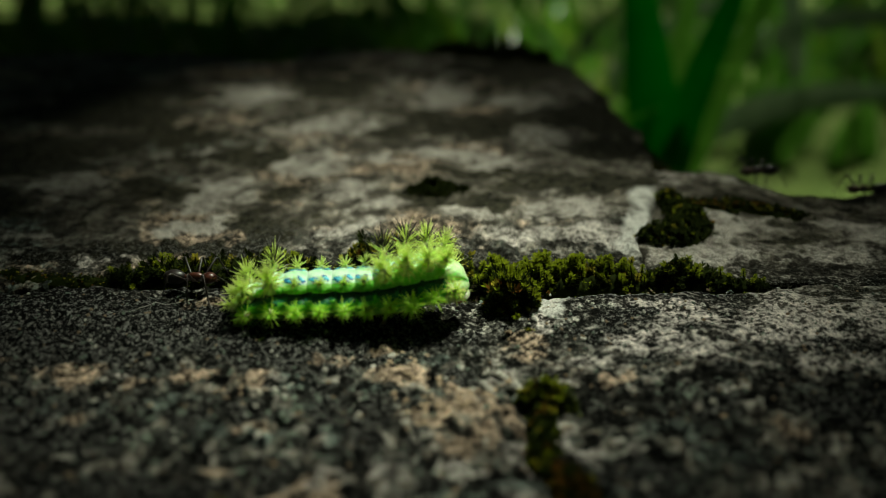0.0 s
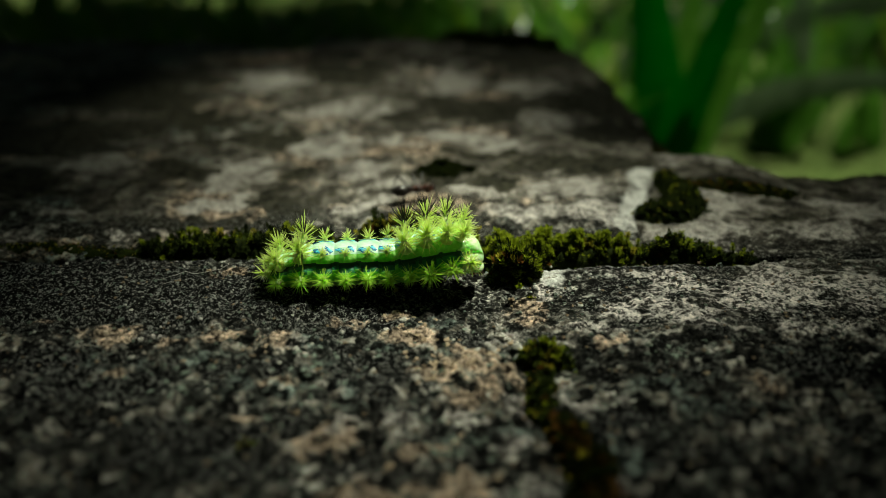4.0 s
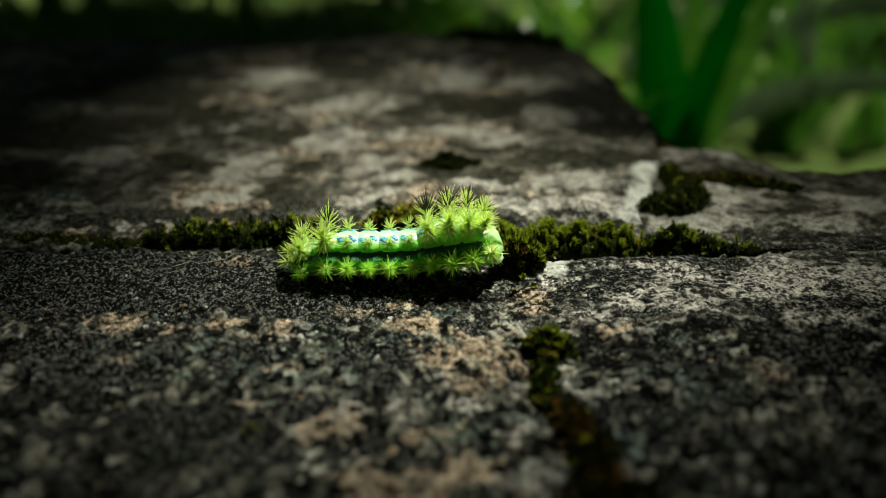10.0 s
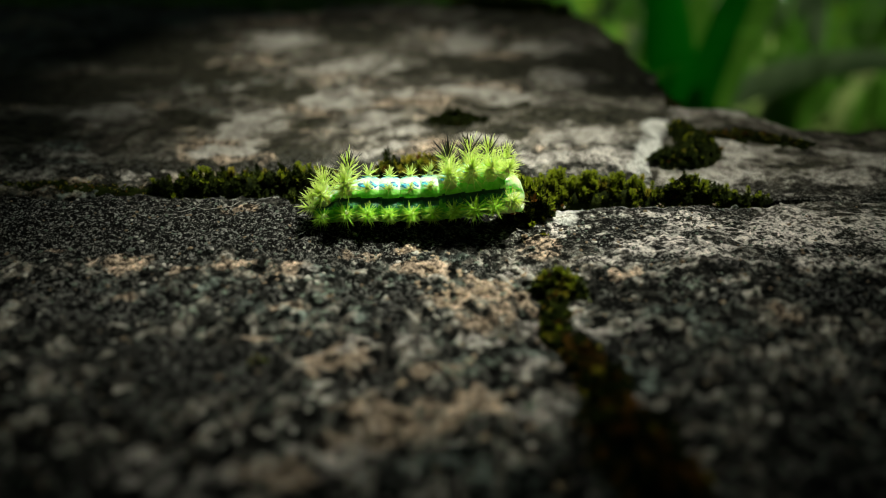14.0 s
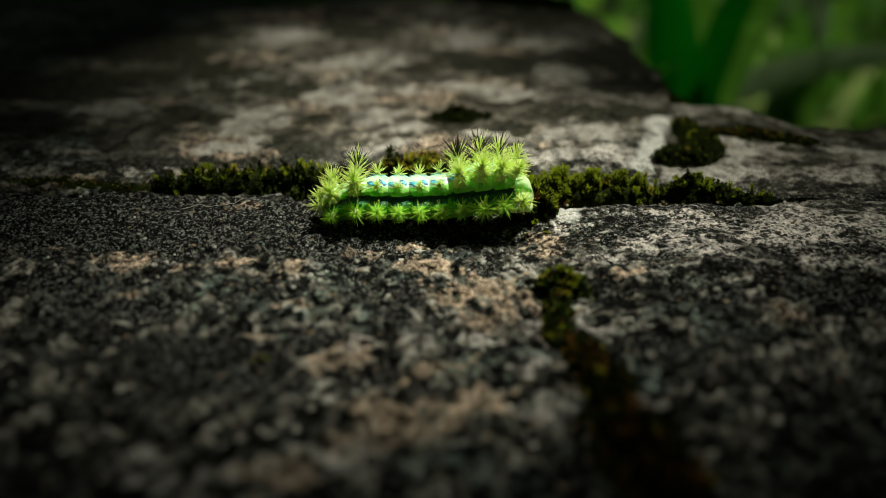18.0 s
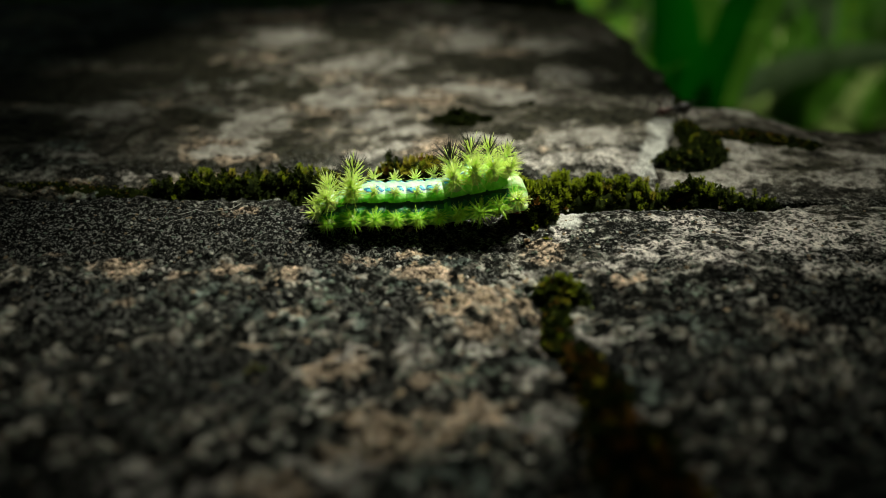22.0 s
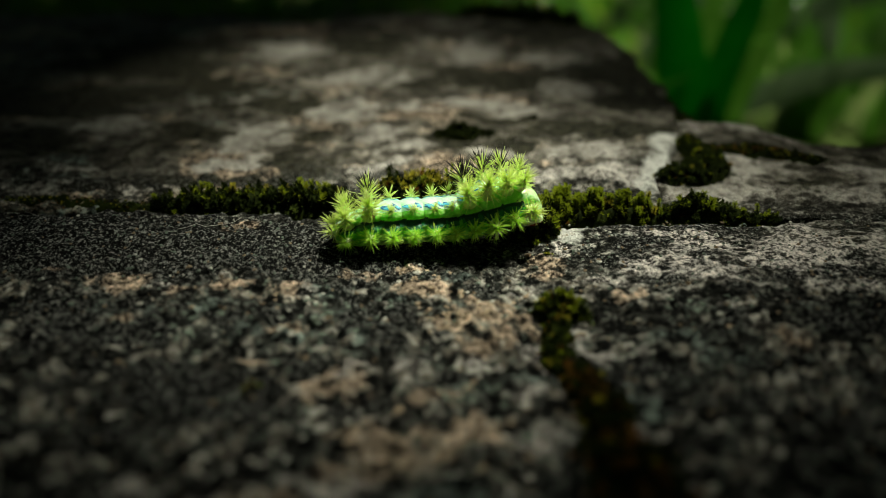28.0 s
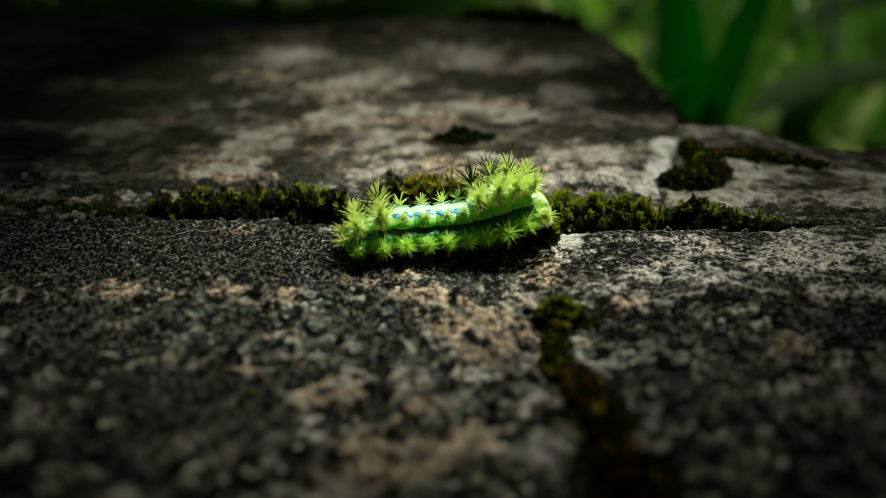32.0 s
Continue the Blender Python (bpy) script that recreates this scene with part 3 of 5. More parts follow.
def build_stones():
    # front slab, split by a shallow mossy fissure
    xs = steps((-150, -62, 4), (-62, -40, 0.8), (-40, 42, 0.30), (42, 62, 0.6), (62, 160, 4))
    ts = steps((-150, -48, 4), (-48, -30, 0.42), (-30, 0, 0.30))
    X, S = np.meshgrid(xs, ts, indexing="ij")
    Y = near_edge(X) + S
    Z = stone_height(X, Y) - rounded(-S, 0.9) * np.clip((47 - X) / 9, 0.05, 1)
    line = fissure_x(Y)
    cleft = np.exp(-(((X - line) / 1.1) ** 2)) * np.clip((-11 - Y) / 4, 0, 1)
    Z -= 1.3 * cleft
    tan_spots, pale_spots = crusts(X, Y, FRONT_TAN + NEAR_TAN, 3), crusts(X, Y, FRONT_PALE + NEAR_PALE, 5)
    right = np.clip((X - 12) / 14, 0, 1) * np.clip((Y + 15) / 8, 0, 1)
    masks = {
        "tan": 0.92 * tan_spots - 0.04 + 0.20 * fbm(X / 6, Y / 6, 4, 71),
        "pale": 0.85 * pale_spots - 0.10 + 0.16 * fbm(X / 6, Y / 5, 3, 76) + 0.52 * right * (1.0 + 0.7 * fbm(X / 5, Y / 2.2, 4, 72)),
        # dark crusts, plus shade painted into the colour over the front left
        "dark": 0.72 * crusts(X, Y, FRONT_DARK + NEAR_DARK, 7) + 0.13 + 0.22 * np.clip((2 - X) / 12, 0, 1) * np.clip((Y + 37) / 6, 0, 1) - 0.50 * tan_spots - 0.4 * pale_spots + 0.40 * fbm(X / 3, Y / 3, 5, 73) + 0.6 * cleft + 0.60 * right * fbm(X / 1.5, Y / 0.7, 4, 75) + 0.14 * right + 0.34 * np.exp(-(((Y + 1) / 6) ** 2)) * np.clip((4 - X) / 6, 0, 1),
        # white stone patch, and a rim highlight painted as a pale line
        "rim": 1.0 * np.exp(-((X - 14.2) ** 2 / 2.6 + (Y - 2.6) ** 2 / 7.0)) + 0.85 * np.exp(S / 0.7) * np.clip((X - 12) / 3, 0, 1) * np.clip((40 - X) / 8, 0, 1) + 0.6 * np.exp(S / 0.5) * np.clip((X + 27) / 4, 0, 1) * np.clip((-16 - X) / 4, 0, 1),
        "green": 0.62 * crusts(X, Y, FRONT_GREEN + NEAR_GREEN, 8) + 0.06 + 0.30 * fbm(X / 4, Y / 4, 4, 74),
        "cell": cells(X + 0.5 * fbm(X / 1.7, Y / 1.7, 2, 206), Y, 1.7, 201)[1],
        "lumpy": np.clip((-3 - Y) / 9, 0, 1) * (1 - 0.8 * right),
        "calm": 0.55 * np.clip((X - 34) / 10, 0, 1) * np.clip((Y + 6) / 8, 0, 1),
    }
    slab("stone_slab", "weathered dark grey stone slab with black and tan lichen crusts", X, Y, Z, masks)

    # slab behind on the left, tan and pale, with an uneven far rim
    us = np.concatenate([np.linspace(0, 0.55, 40)[:-1], np.linspace(0.55, 1, 330)])
    vs = np.concatenate([np.linspace(0, 0.45, 130)[:-1], np.linspace(0.45, 1, 110)])
    U, V = np.meshgrid(us, vs, indexing="ij")
    Y0 = 13 + V * 136
    X = -170 + U * (joint_left(Y0) + 170)
    tip = 149 + 6 * fbm(X / 16, X * 0, 3, 81) - 14 * np.exp(-(((X + 48) / 14) ** 2))
    Y = far_edge(X) + V * (tip - far_edge(X))
    X = -170 + U * (joint_left(Y) + 170)
    gap = np.minimum(np.minimum((joint_left(Y) - X) * np.where(Y < 48, 2.5, 1.0), (tip - Y)), Y - far_edge(X))
    Z = stone_height(X, Y, np.clip(1.15 - (Y - 13) / 26, 0.45, 1.0)) - rounded(gap, 1.0) + 0.6 * np.clip(V * 2, 0, 1)
    masks = {
        "tan": 0.27 + 0.45 * fbm(X / 12, Y / 12, 5, 91),
        "pale": 1.0 * crusts(X, Y, REAR_PALE, 13) - 0.02 + 0.34 * fbm(X / 9, Y / 9, 5, 92),
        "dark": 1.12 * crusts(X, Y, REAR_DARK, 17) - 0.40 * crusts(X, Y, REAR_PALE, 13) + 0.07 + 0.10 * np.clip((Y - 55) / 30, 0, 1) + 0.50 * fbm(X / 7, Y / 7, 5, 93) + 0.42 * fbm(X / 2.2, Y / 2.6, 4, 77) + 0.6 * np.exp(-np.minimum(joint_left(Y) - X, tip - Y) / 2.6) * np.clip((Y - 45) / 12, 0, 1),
        "cell": cells(X + 0.5 * fbm(X / 1.7, Y / 1.7, 2, 206), Y, 1.7, 201)[1],
        "lumpy": 0.6 * np.clip((30 - Y) / 12, 0, 1),
        "calm": np.clip((Y - 12) / 18, 0.35, 1.0),
        "rim": (0.62 + 0.5 * fbm(X / 2.5, Y / 3.5, 3, 99)) * np.exp(-((joint_left(Y) - X - 1.4) / 2.6) ** 2) * np.clip((Y - 12) / 4, 0, 1) * np.clip((40 - Y) / 4, 0, 1) * 1.15,
        "green": 0.28 * np.clip((-15 - X) / 30, 0, 1) + 0.25 * fbm(X / 8, Y / 8, 4, 94),
    }
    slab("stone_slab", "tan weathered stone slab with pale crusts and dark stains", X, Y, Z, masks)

    # slab behind on the right, lower and greyer
    us = np.concatenate([np.linspace(0, 0.35, 150)[:-1], np.linspace(0.35, 1, 50)])
    U, V = np.meshgrid(us, np.linspace(0, 1, 110), indexing="ij")
    tip_x = [20, 39, 45, 49, 52, 55.5, 63, 80, 180]
    tip_y = [50.0, 49.6, 48.2, 46.4, 43.0, 39.2, 38.2, 38.0, 37.0]
    X0 = 30 + U * 130
    Y = far_edge(X0) + V * (np.interp(X0, tip_x, tip_y) - far_edge(X0))
    X = (joint_left(Y) + 0.08) + U * (160 - joint_left(Y))
    tip = np.interp(X, tip_x, tip_y) + 0.8 * fbm(X / 5, X * 0, 3, 82)
    Y = far_edge(X) + V * (tip - far_edge(X))
    gap = np.minimum(np.minimum((X - joint_left(Y)) * 2.5, tip - Y), Y - far_edge(X) + 0.4)
    Z = stone_height(X, Y, 0.6) - rounded(np.maximum(gap, 0), 0.9) * np.where(Y < 18, np.clip((47 - X) / 9, 0.05, 1), 1.0) - 0.35 * np.clip((50 - X) / 12, 0, 1)
    masks = {
        "tan": 0.05 + 0.25 * fbm(X / 9, Y / 9, 4, 95),
        "pale": 0.08 + 0.90 * crusts(X, Y, RIGHT_PALE, 19) + 0.40 * fbm(X / 9, Y / 5, 5, 96),
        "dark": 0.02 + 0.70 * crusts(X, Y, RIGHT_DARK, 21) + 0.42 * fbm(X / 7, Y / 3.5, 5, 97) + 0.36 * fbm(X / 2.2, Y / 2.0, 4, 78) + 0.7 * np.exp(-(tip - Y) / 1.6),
        "calm": np.clip((Y - 5) / 13, 0.15, 1.0),
        "green": 0.1 + 0.25 * fbm(X / 6, Y / 6, 4, 98),
    }
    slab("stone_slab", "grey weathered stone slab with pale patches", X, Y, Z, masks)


def fissure_x(y):
    return np.interp(y, [-90, -38, -34, -27, -24, -20, -14, -8], [22, 13.4, 12.0, 11.0, 9.4, 9.8, 11.2, 11.6])


def joint_soil():
    """Dark earth that fills the joints between the slabs."""
    xs = np.linspace(-120, 46, 170)
    lo, hi = near_edge(xs) - 0.6, far_edge(xs) + 0.6
    V = np.linspace(0, 1, 9)
    X = np.repeat(xs[:, None], 9, 1)
    Y = lo[:, None] + V * (hi - lo)[:, None]
    Z = np.interp(X, [-60, -36, -28], [-0.7, -1.2, -3.0]) + 0.8 * fbm(X / 3, Y / 3, 3, 101)
    ids = np.arange(X.size).reshape(X.shape)
    f = np.stack([ids[:-1, :-1], ids[1:, :-1], ids[1:, 1:], ids[:-1, 1:]], -1).reshape(-1, 4)
    tagged(mesh_object("joint_soil", np.stack([X, Y, Z], -1).reshape(-1, 3), f, SOIL), "dark damp soil in the joint between stones", "soil", kind="structure")
    ys = np.linspace(10, 52, 60)
    X = (joint_left(ys) - 0.8)[:, None] + V * 3.4
    Y = np.repeat(ys[:, None], 9, 1)
    Z = -3.4 + 0.6 * fbm(X / 3, Y / 3, 3, 103)
    ids = np.arange(X.size).reshape(X.shape)
    f = np.stack([ids[:-1, :-1], ids[:-1, 1:], ids[1:, 1:], ids[1:, :-1]], -1).reshape(-1, 4)
    tagged(mesh_object("joint_soil", np.stack([X, Y, Z], -1).reshape(-1, 3), f, SOIL), "dark damp soil in the side joint", "soil", kind="structure")


LOW = stone_height(*np.meshgrid(np.arange(-90.0, 91.0), np.arange(-60.0, 101.0), indexing="ij"), 0.0)


def low_height(x, y):
    """The stone's broad relief at a point, to the nearest millimetre."""
    return float(LOW[int(round(min(max(x, -90), 90))) + 90, int(round(min(max(y, -60), 100))) + 60])


# ------------------------------------------------------------------ moss
def shoot_shape(rng, height, leaves, spread, fat):
    """A moss shoot: a leafy stem with small pointed leaves all round."""
    v, f = [], []
    for k in range(leaves):
        h = height * (0.25 + 0.75 * (k / leaves) ** 0.6)
        a = k * 2.4 + rng.uniform(-0.3, 0.3)
        lift = rng.uniform(0.0, 0.7) + 0.75 * (k / leaves) ** 2
        length = fat * rng.uniform(0.8, 1.2) * (1.0 - 0.35 * k / leaves)
        c, s = math.cos(a), math.sin(a)
        out = np.array([c * math.cos(lift), s * math.cos(lift), math.sin(lift)])
        side = np.array([-s, c, 0]) * length * 0.26
        root = np.array([c * 0.05, s * 0.05, h])
        n = len(v)
        v += [root, root + out * length * 0.45 + side, root + out * length + (0, 0, -0.12 * length), root + out * length * 0.45 - side]
        f += [(n, n + 1, n + 2), (n, n + 2, n + 3)]
    return np.array(v) * (spread, spread, 1), f


def club_shape(rng, height=2.6, leaves=56):
    """An upright moss shoot: a stem clothed in overlapping leaves that point up and out, densest at its head."""
    v, f = tube([(0, 0, -0.6), (0.03, 0, height * 0.5), (0, 0.04, height * 0.92)], [0.12, 0.11, 0.08], 5)
    v, f = [np.array(p) for p in v], list(f)
    for k in range(leaves):
        u = (k + 0.5) / leaves
        h, a = height * (0.10 + 0.88 * u**0.85), k * 2.4 + rng.uniform(-0.4, 0.4)
        lift = rng.uniform(0.35, 0.9) + 0.35 * u**4
        length = rng.uniform(0.42, 0.62) * (0.8 + 0.35 * u - 0.45 * u**8)
        c, s = math.cos(a), math.sin(a)
        out = np.array([c * math.cos(lift), s * math.cos(lift), math.sin(lift)])
        side = np.array([-s, c, 0]) * length * 0.30
        root, n = np.array([c * 0.08, s * 0.08, h]), len(v)
        v += [root, root + out * length * 0.5 + side, root + out * length + (c * 0.08, s * 0.08, -0.16 * length), root + out * length * 0.5 - side]
        f += [(n, n + 1, n + 2), (n, n + 2, n + 3)]
    return np.array(v), f


def moss(label, line, half, height, count, mats, weights, seed, base=-1.5, mound=1.0, tall=0, under=None):
    """A moss cushion along a line of points: a mound coloured dark as painted shade, and leafy shoots, darker below."""
    rng = np.random.default_rng(seed)
    line = np.array(line, float)
    seg = np.linalg.norm(np.diff(line, axis=0), axis=1)
    cum = np.r_[0, np.cumsum(seg)]
    root = thing("moss_cushion", label, "moss", "moss in the joints")

    def along(s):
        return np.array([np.interp(s, cum, line[:, k]) for k in range(line.shape[1])])

    rows = np.linspace(-0.03, 1.03, max(8, int(cum[-1] / 0.5))) * cum[-1]
    arch = np.linspace(0, math.pi, 13)
    mid = np.array([along(r) for r in rows])
    mid[0, :2] += (mid[0, :2] - mid[2, :2]) * 0.4
    mid[-1, :2] += (mid[-1, :2] - mid[-3, :2]) * 0.4
    way = np.gradient(mid[:, :2], axis=0)
    way /= np.linalg.norm(way, axis=1, keepdims=True) + 1e-9
    taper = np.sqrt(np.clip(1 - np.abs(np.linspace(-1, 1, len(rows))) ** 6, 0.02, 1))[:, None]
    lump = 1 + 0.30 * rng.standard_normal((len(rows), 13))
    lump[:, (0, -1)] = 1
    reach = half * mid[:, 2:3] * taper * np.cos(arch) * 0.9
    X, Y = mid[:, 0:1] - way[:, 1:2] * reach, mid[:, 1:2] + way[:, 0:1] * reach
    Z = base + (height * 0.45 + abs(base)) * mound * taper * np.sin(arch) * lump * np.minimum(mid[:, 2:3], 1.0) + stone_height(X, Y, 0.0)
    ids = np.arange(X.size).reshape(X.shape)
    # blackish sheet stands in for the shade between the shoots
    mesh_object("cushion", np.stack([X, Y, Z], -1).reshape(-1, 3), np.stack([ids[:-1, :-1], ids[1:, :-1], ids[1:, 1:], ids[:-1, 1:]], -1).reshape(-1, 4), under or MOSS_BLACK_AND_SHADE, root)
    shapes = [shoot_shape(rng, 1.0, 21, 1.0, 0.50) for _ in range(6)]
    lumps = value_noise(*np.meshgrid(np.arange(64) / 3.0, np.arange(64) / 3.0, indexing="ij"), seed + 300)
    pile, single = Pile(), {}
    for k in range(count + tall):
        s = rng.uniform(0, cum[-1])
        x, y, w = along(s)
        a, r = rng.uniform(0, 6.28), math.sqrt(rng.uniform(0, 1))
        dx, dy = math.cos(a) * r * half * w, math.sin(a) * r * half * w
        pick = int(rng.integers(6))
        sv, sf = shapes[pick]
        swell = 0.78 + 0.75 * float(lumps[int((x + dx) * 2) % 64, int((y + dy) * 2) % 64])
        big = height * rng.uniform(0.6, 1.15) * (1 - 0.45 * r * r) * min(w, 1.3) * swell
        wide = min(big, 1.6) * rng.uniform(0.85, 1.15)
        tilt = (rng.normal(0, 0.25) - 0.25 * dy / half, rng.normal(0, 0.25) + 0.25 * dx / half, rng.uniform(0, 6.28))
        z = base + (height * 0.45 + abs(base)) * mound * math.sqrt(max(0.05, 1 - r * r)) - 0.5 + low_height(x + dx, y + dy)
        slot = int(rng.choice(len(mats), p=weights))
        if k < tall:
            slot = slot if slot != 1 else 0
            if (pick, slot) not in single:
                up, uf = club_shape(rng)
                # the lower leaves take the dark slot: shade painted into the shoot
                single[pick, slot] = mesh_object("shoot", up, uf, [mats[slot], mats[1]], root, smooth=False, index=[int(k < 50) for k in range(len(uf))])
                ob = single[pick, slot]
            else:
                ob = new("shoot", single[pick, slot].data)
                ob.parent = root
            grown = rng.uniform(0.72, 1.2) * min(w, 1.15)
            ob.matrix_basis = Matrix.LocRotScale(Vector((x + dx * 0.9, y + dy * 0.75 + 0.5, z + 0.1)) * MM, Euler((tilt[0] * 0.5, tilt[1] * 0.5, tilt[2])), Vector((grown, grown, grown)))
            continue
        lean = np.array(Euler(tilt).to_matrix())
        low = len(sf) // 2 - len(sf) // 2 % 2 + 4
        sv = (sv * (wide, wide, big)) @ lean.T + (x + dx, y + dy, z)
        # lower half in slot 1, shade put into the colour below the tips
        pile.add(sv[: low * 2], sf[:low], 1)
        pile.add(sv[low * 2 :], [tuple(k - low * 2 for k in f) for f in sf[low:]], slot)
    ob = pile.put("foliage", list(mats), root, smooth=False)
    ob["kind"] = "stuff"
    return root


def build_moss():
    four = (MOSS, MOSS_DARK_AND_SHADE, MOSS_GOLD, MOSS_RUST)
    blackish = (MOSS_DARK_AND_SHADE, MOSS_BLACK_AND_SHADE, MOSS_GOLD, MOSS_RUST)
    moss("dark green moss filling the joint between two stones", [(-37, 10, 0.6), (-32, 10, 1), (-26, 10.6, 1), (-19, 10.5, 1.1), (-13, 10.5, 0.9)], 2.7, 1.9, 620, four, (0.16, 0.80, 0.03, 0.01), 1, -2.4, 1.0, 36)
    moss("golden green moss tuft behind the caterpillar", [(-9, 13.5, 0.8), (-5, 14.5, 1), (0, 13.5, 1), (4, 12, 0.9)], 2.4, 2.6, 420, four, (0.14, 0.36, 0.46, 0.04), 2, -2.2, 1.0, 44)
    moss("bright green moss with upright shoots in the joint", [(7, 9.4, 1.35), (12, 9.0, 1.3), (18, 8.6, 1.0), (24, 8.2, 0.85), (28, 7.8, 0.6)], 2.6, 0.75, 1000, four, (0.26, 0.67, 0.06, 0.01), 3, -2.4, 1.0, 150)
    moss("dark green moss thinning out along the joint", [(27, 8.4, 0.7), (31, 8.2, 1.2), (35, 7.2, 0.9), (40, 6.6, 0.5)], 2.0, 1.4, 480, four, (0.30, 0.66, 0.03, 0.01), 4, -2.2, 1.0, 9)
    moss("moss clump with rusty tips on the stone rim", [(8.6, 3.4, 0.9), (10.4, 3.2, 1.1), (11.6, 3.8, 0.8)], 1.7, 2.6, 380, four, (0.40, 0.44, 0.04, 0.12), 5, -0.9, 1.0, 24)
    moss("dark cushion of moss in the side joint", [(29.6, 20.6, 0.7), (33.0, 20.6, 1.15), (36.4, 22.8, 1.05), (36.6, 27, 0.95), (35.8, 31.5, 0.9), (36.4, 35.0, 0.6)], 3.0, 1.2, 1200, four, (0.07, 0.88, 0.04, 0.01), 6, -0.7)
    moss("low moss strip across grey stone", [(38, 31.5, 1.0), (43, 31.0, 1.2), (46.5, 30.5, 1.1), (50, 28.5, 1.1), (53.5, 27, 0.9)], 2.5, 0.9, 1000, four, (0.03, 0.80, 0.08, 0.09), 7, -0.4, 0.8)
    moss("olive green moss tuft at the head of the fissure", [(9.0, -16.6, 0.9), (10.8, -15.2, 1.3), (12.6, -16.4, 1.1), (13.4, -18.0, 0.6)], 1.05, 1.3, 360, four, (0.40, 0.44, 0.12, 0.04), 8, -0.9)
    moss("dark olive moss in the narrow part of the fissure", [(10.4, -17.6, 1.2), (10.6, -20.5, 1.1), (9.6, -23.4, 1.2), (10.0, -25.4, 0.9)], 1.2, 1.1, 380, four, (0.16, 0.66, 0.08, 0.10), 17, -1.3)
    moss("rusty brown moss in a shallow fissure", [(11.0, -26.4, 0.8), (12.0, -28.6, 1.2), (11.8, -30.6, 0.9), (13.0, -33.6, 1.5), (12.6, -36.0, 1.2)], 1.6, 1.2, 640, blackish, (0.12, 0.58, 0.04, 0.26), 18, -1.3)
    moss("broad dark brown moss at the near end of the fissure", [(11.6, -37.6, 1.1), (13.4, -38.6, 1.7), (12.8, -41.0, 1.4), (14.8, -44.0, 1.8), (14.4, -48.0, 1.6)], 2.0, 1.4, 760, blackish, (0.08, 0.66, 0.02, 0.24), 19, -1.4)
    moss("low black-green moss patch on stone", [(-1.5, 38, 0.6), (1.8, 38.6, 1.0), (5.5, 38.4, 0.7)], 3.5, 1.2, 520, blackish, (0.12, 0.86, 0.01, 0.01), 9, 0.0)
    moss("small dark moss knob on stone", [(12.6, 47, 1), (14.0, 47, 1)], 1.3, 0.8, 60, blackish, (0.05, 0.93, 0.01, 0.01), 10, -0.7)
    moss("dark moss along the broken stone edge", [(37.5, 42, 0.8), (38.5, 52, 1.3), (38.0, 60, 1.5), (39, 72, 1), (38.5, 84, 0.8)], 2.4, 0.6, 480, blackish, (0.10, 0.78, 0.02, 0.10), 11, -0.9, 0.6)
    moss("dark moss fringe on the rim of grey stone", [(41, 47.3, 0.8), (46, 45.8, 1.0), (51, 42.2, 0.9), (56, 39.5, 0.4), (66, 37.8, 0.5), (78, 37, 0.6)], 1.2, 0.6, 420, blackish, (0.05, 0.92, 0.02, 0.01), 12, -1.6, 0.7)
    moss("brownish gold moss at the end of the joint", [(-60, 12.5, 0.5), (-54, 11.4, 0.9), (-48, 11.2, 0.8), (-42, 10.4, 0.7), (-37, 10.2, 0.6)], 2.4, 0.8, 420, four, (0.10, 0.52, 0.16, 0.22), 15, -1.0)
    moss("dark lumpy moss on the far rim of the tan stone", [(2, 144, 0.5), (9, 143, 1.0), (15, 141, 0.7), (20, 139, 1.2), (26, 137, 0.9), (32, 131, 0.5)], 4.5, 3.6, 520, blackish, (0.12, 0.82, 0.02, 0.04), 16, -1.4)
    moss("tiny green moss sprig on stone", [(10.9, -2.2, 1), (11.3, -2.4, 1)], 0.6, 0.7, 26, four, (0.7, 0.1, 0.2, 0.0), 13, -0.3)
    moss("small black moss spot on stone", [(-16.6, -29.4, 1), (-16.0, -29.2, 1)], 0.9, 0.6, 40, four, (0.15, 0.6, 0.2, 0.05), 14, -0.4)


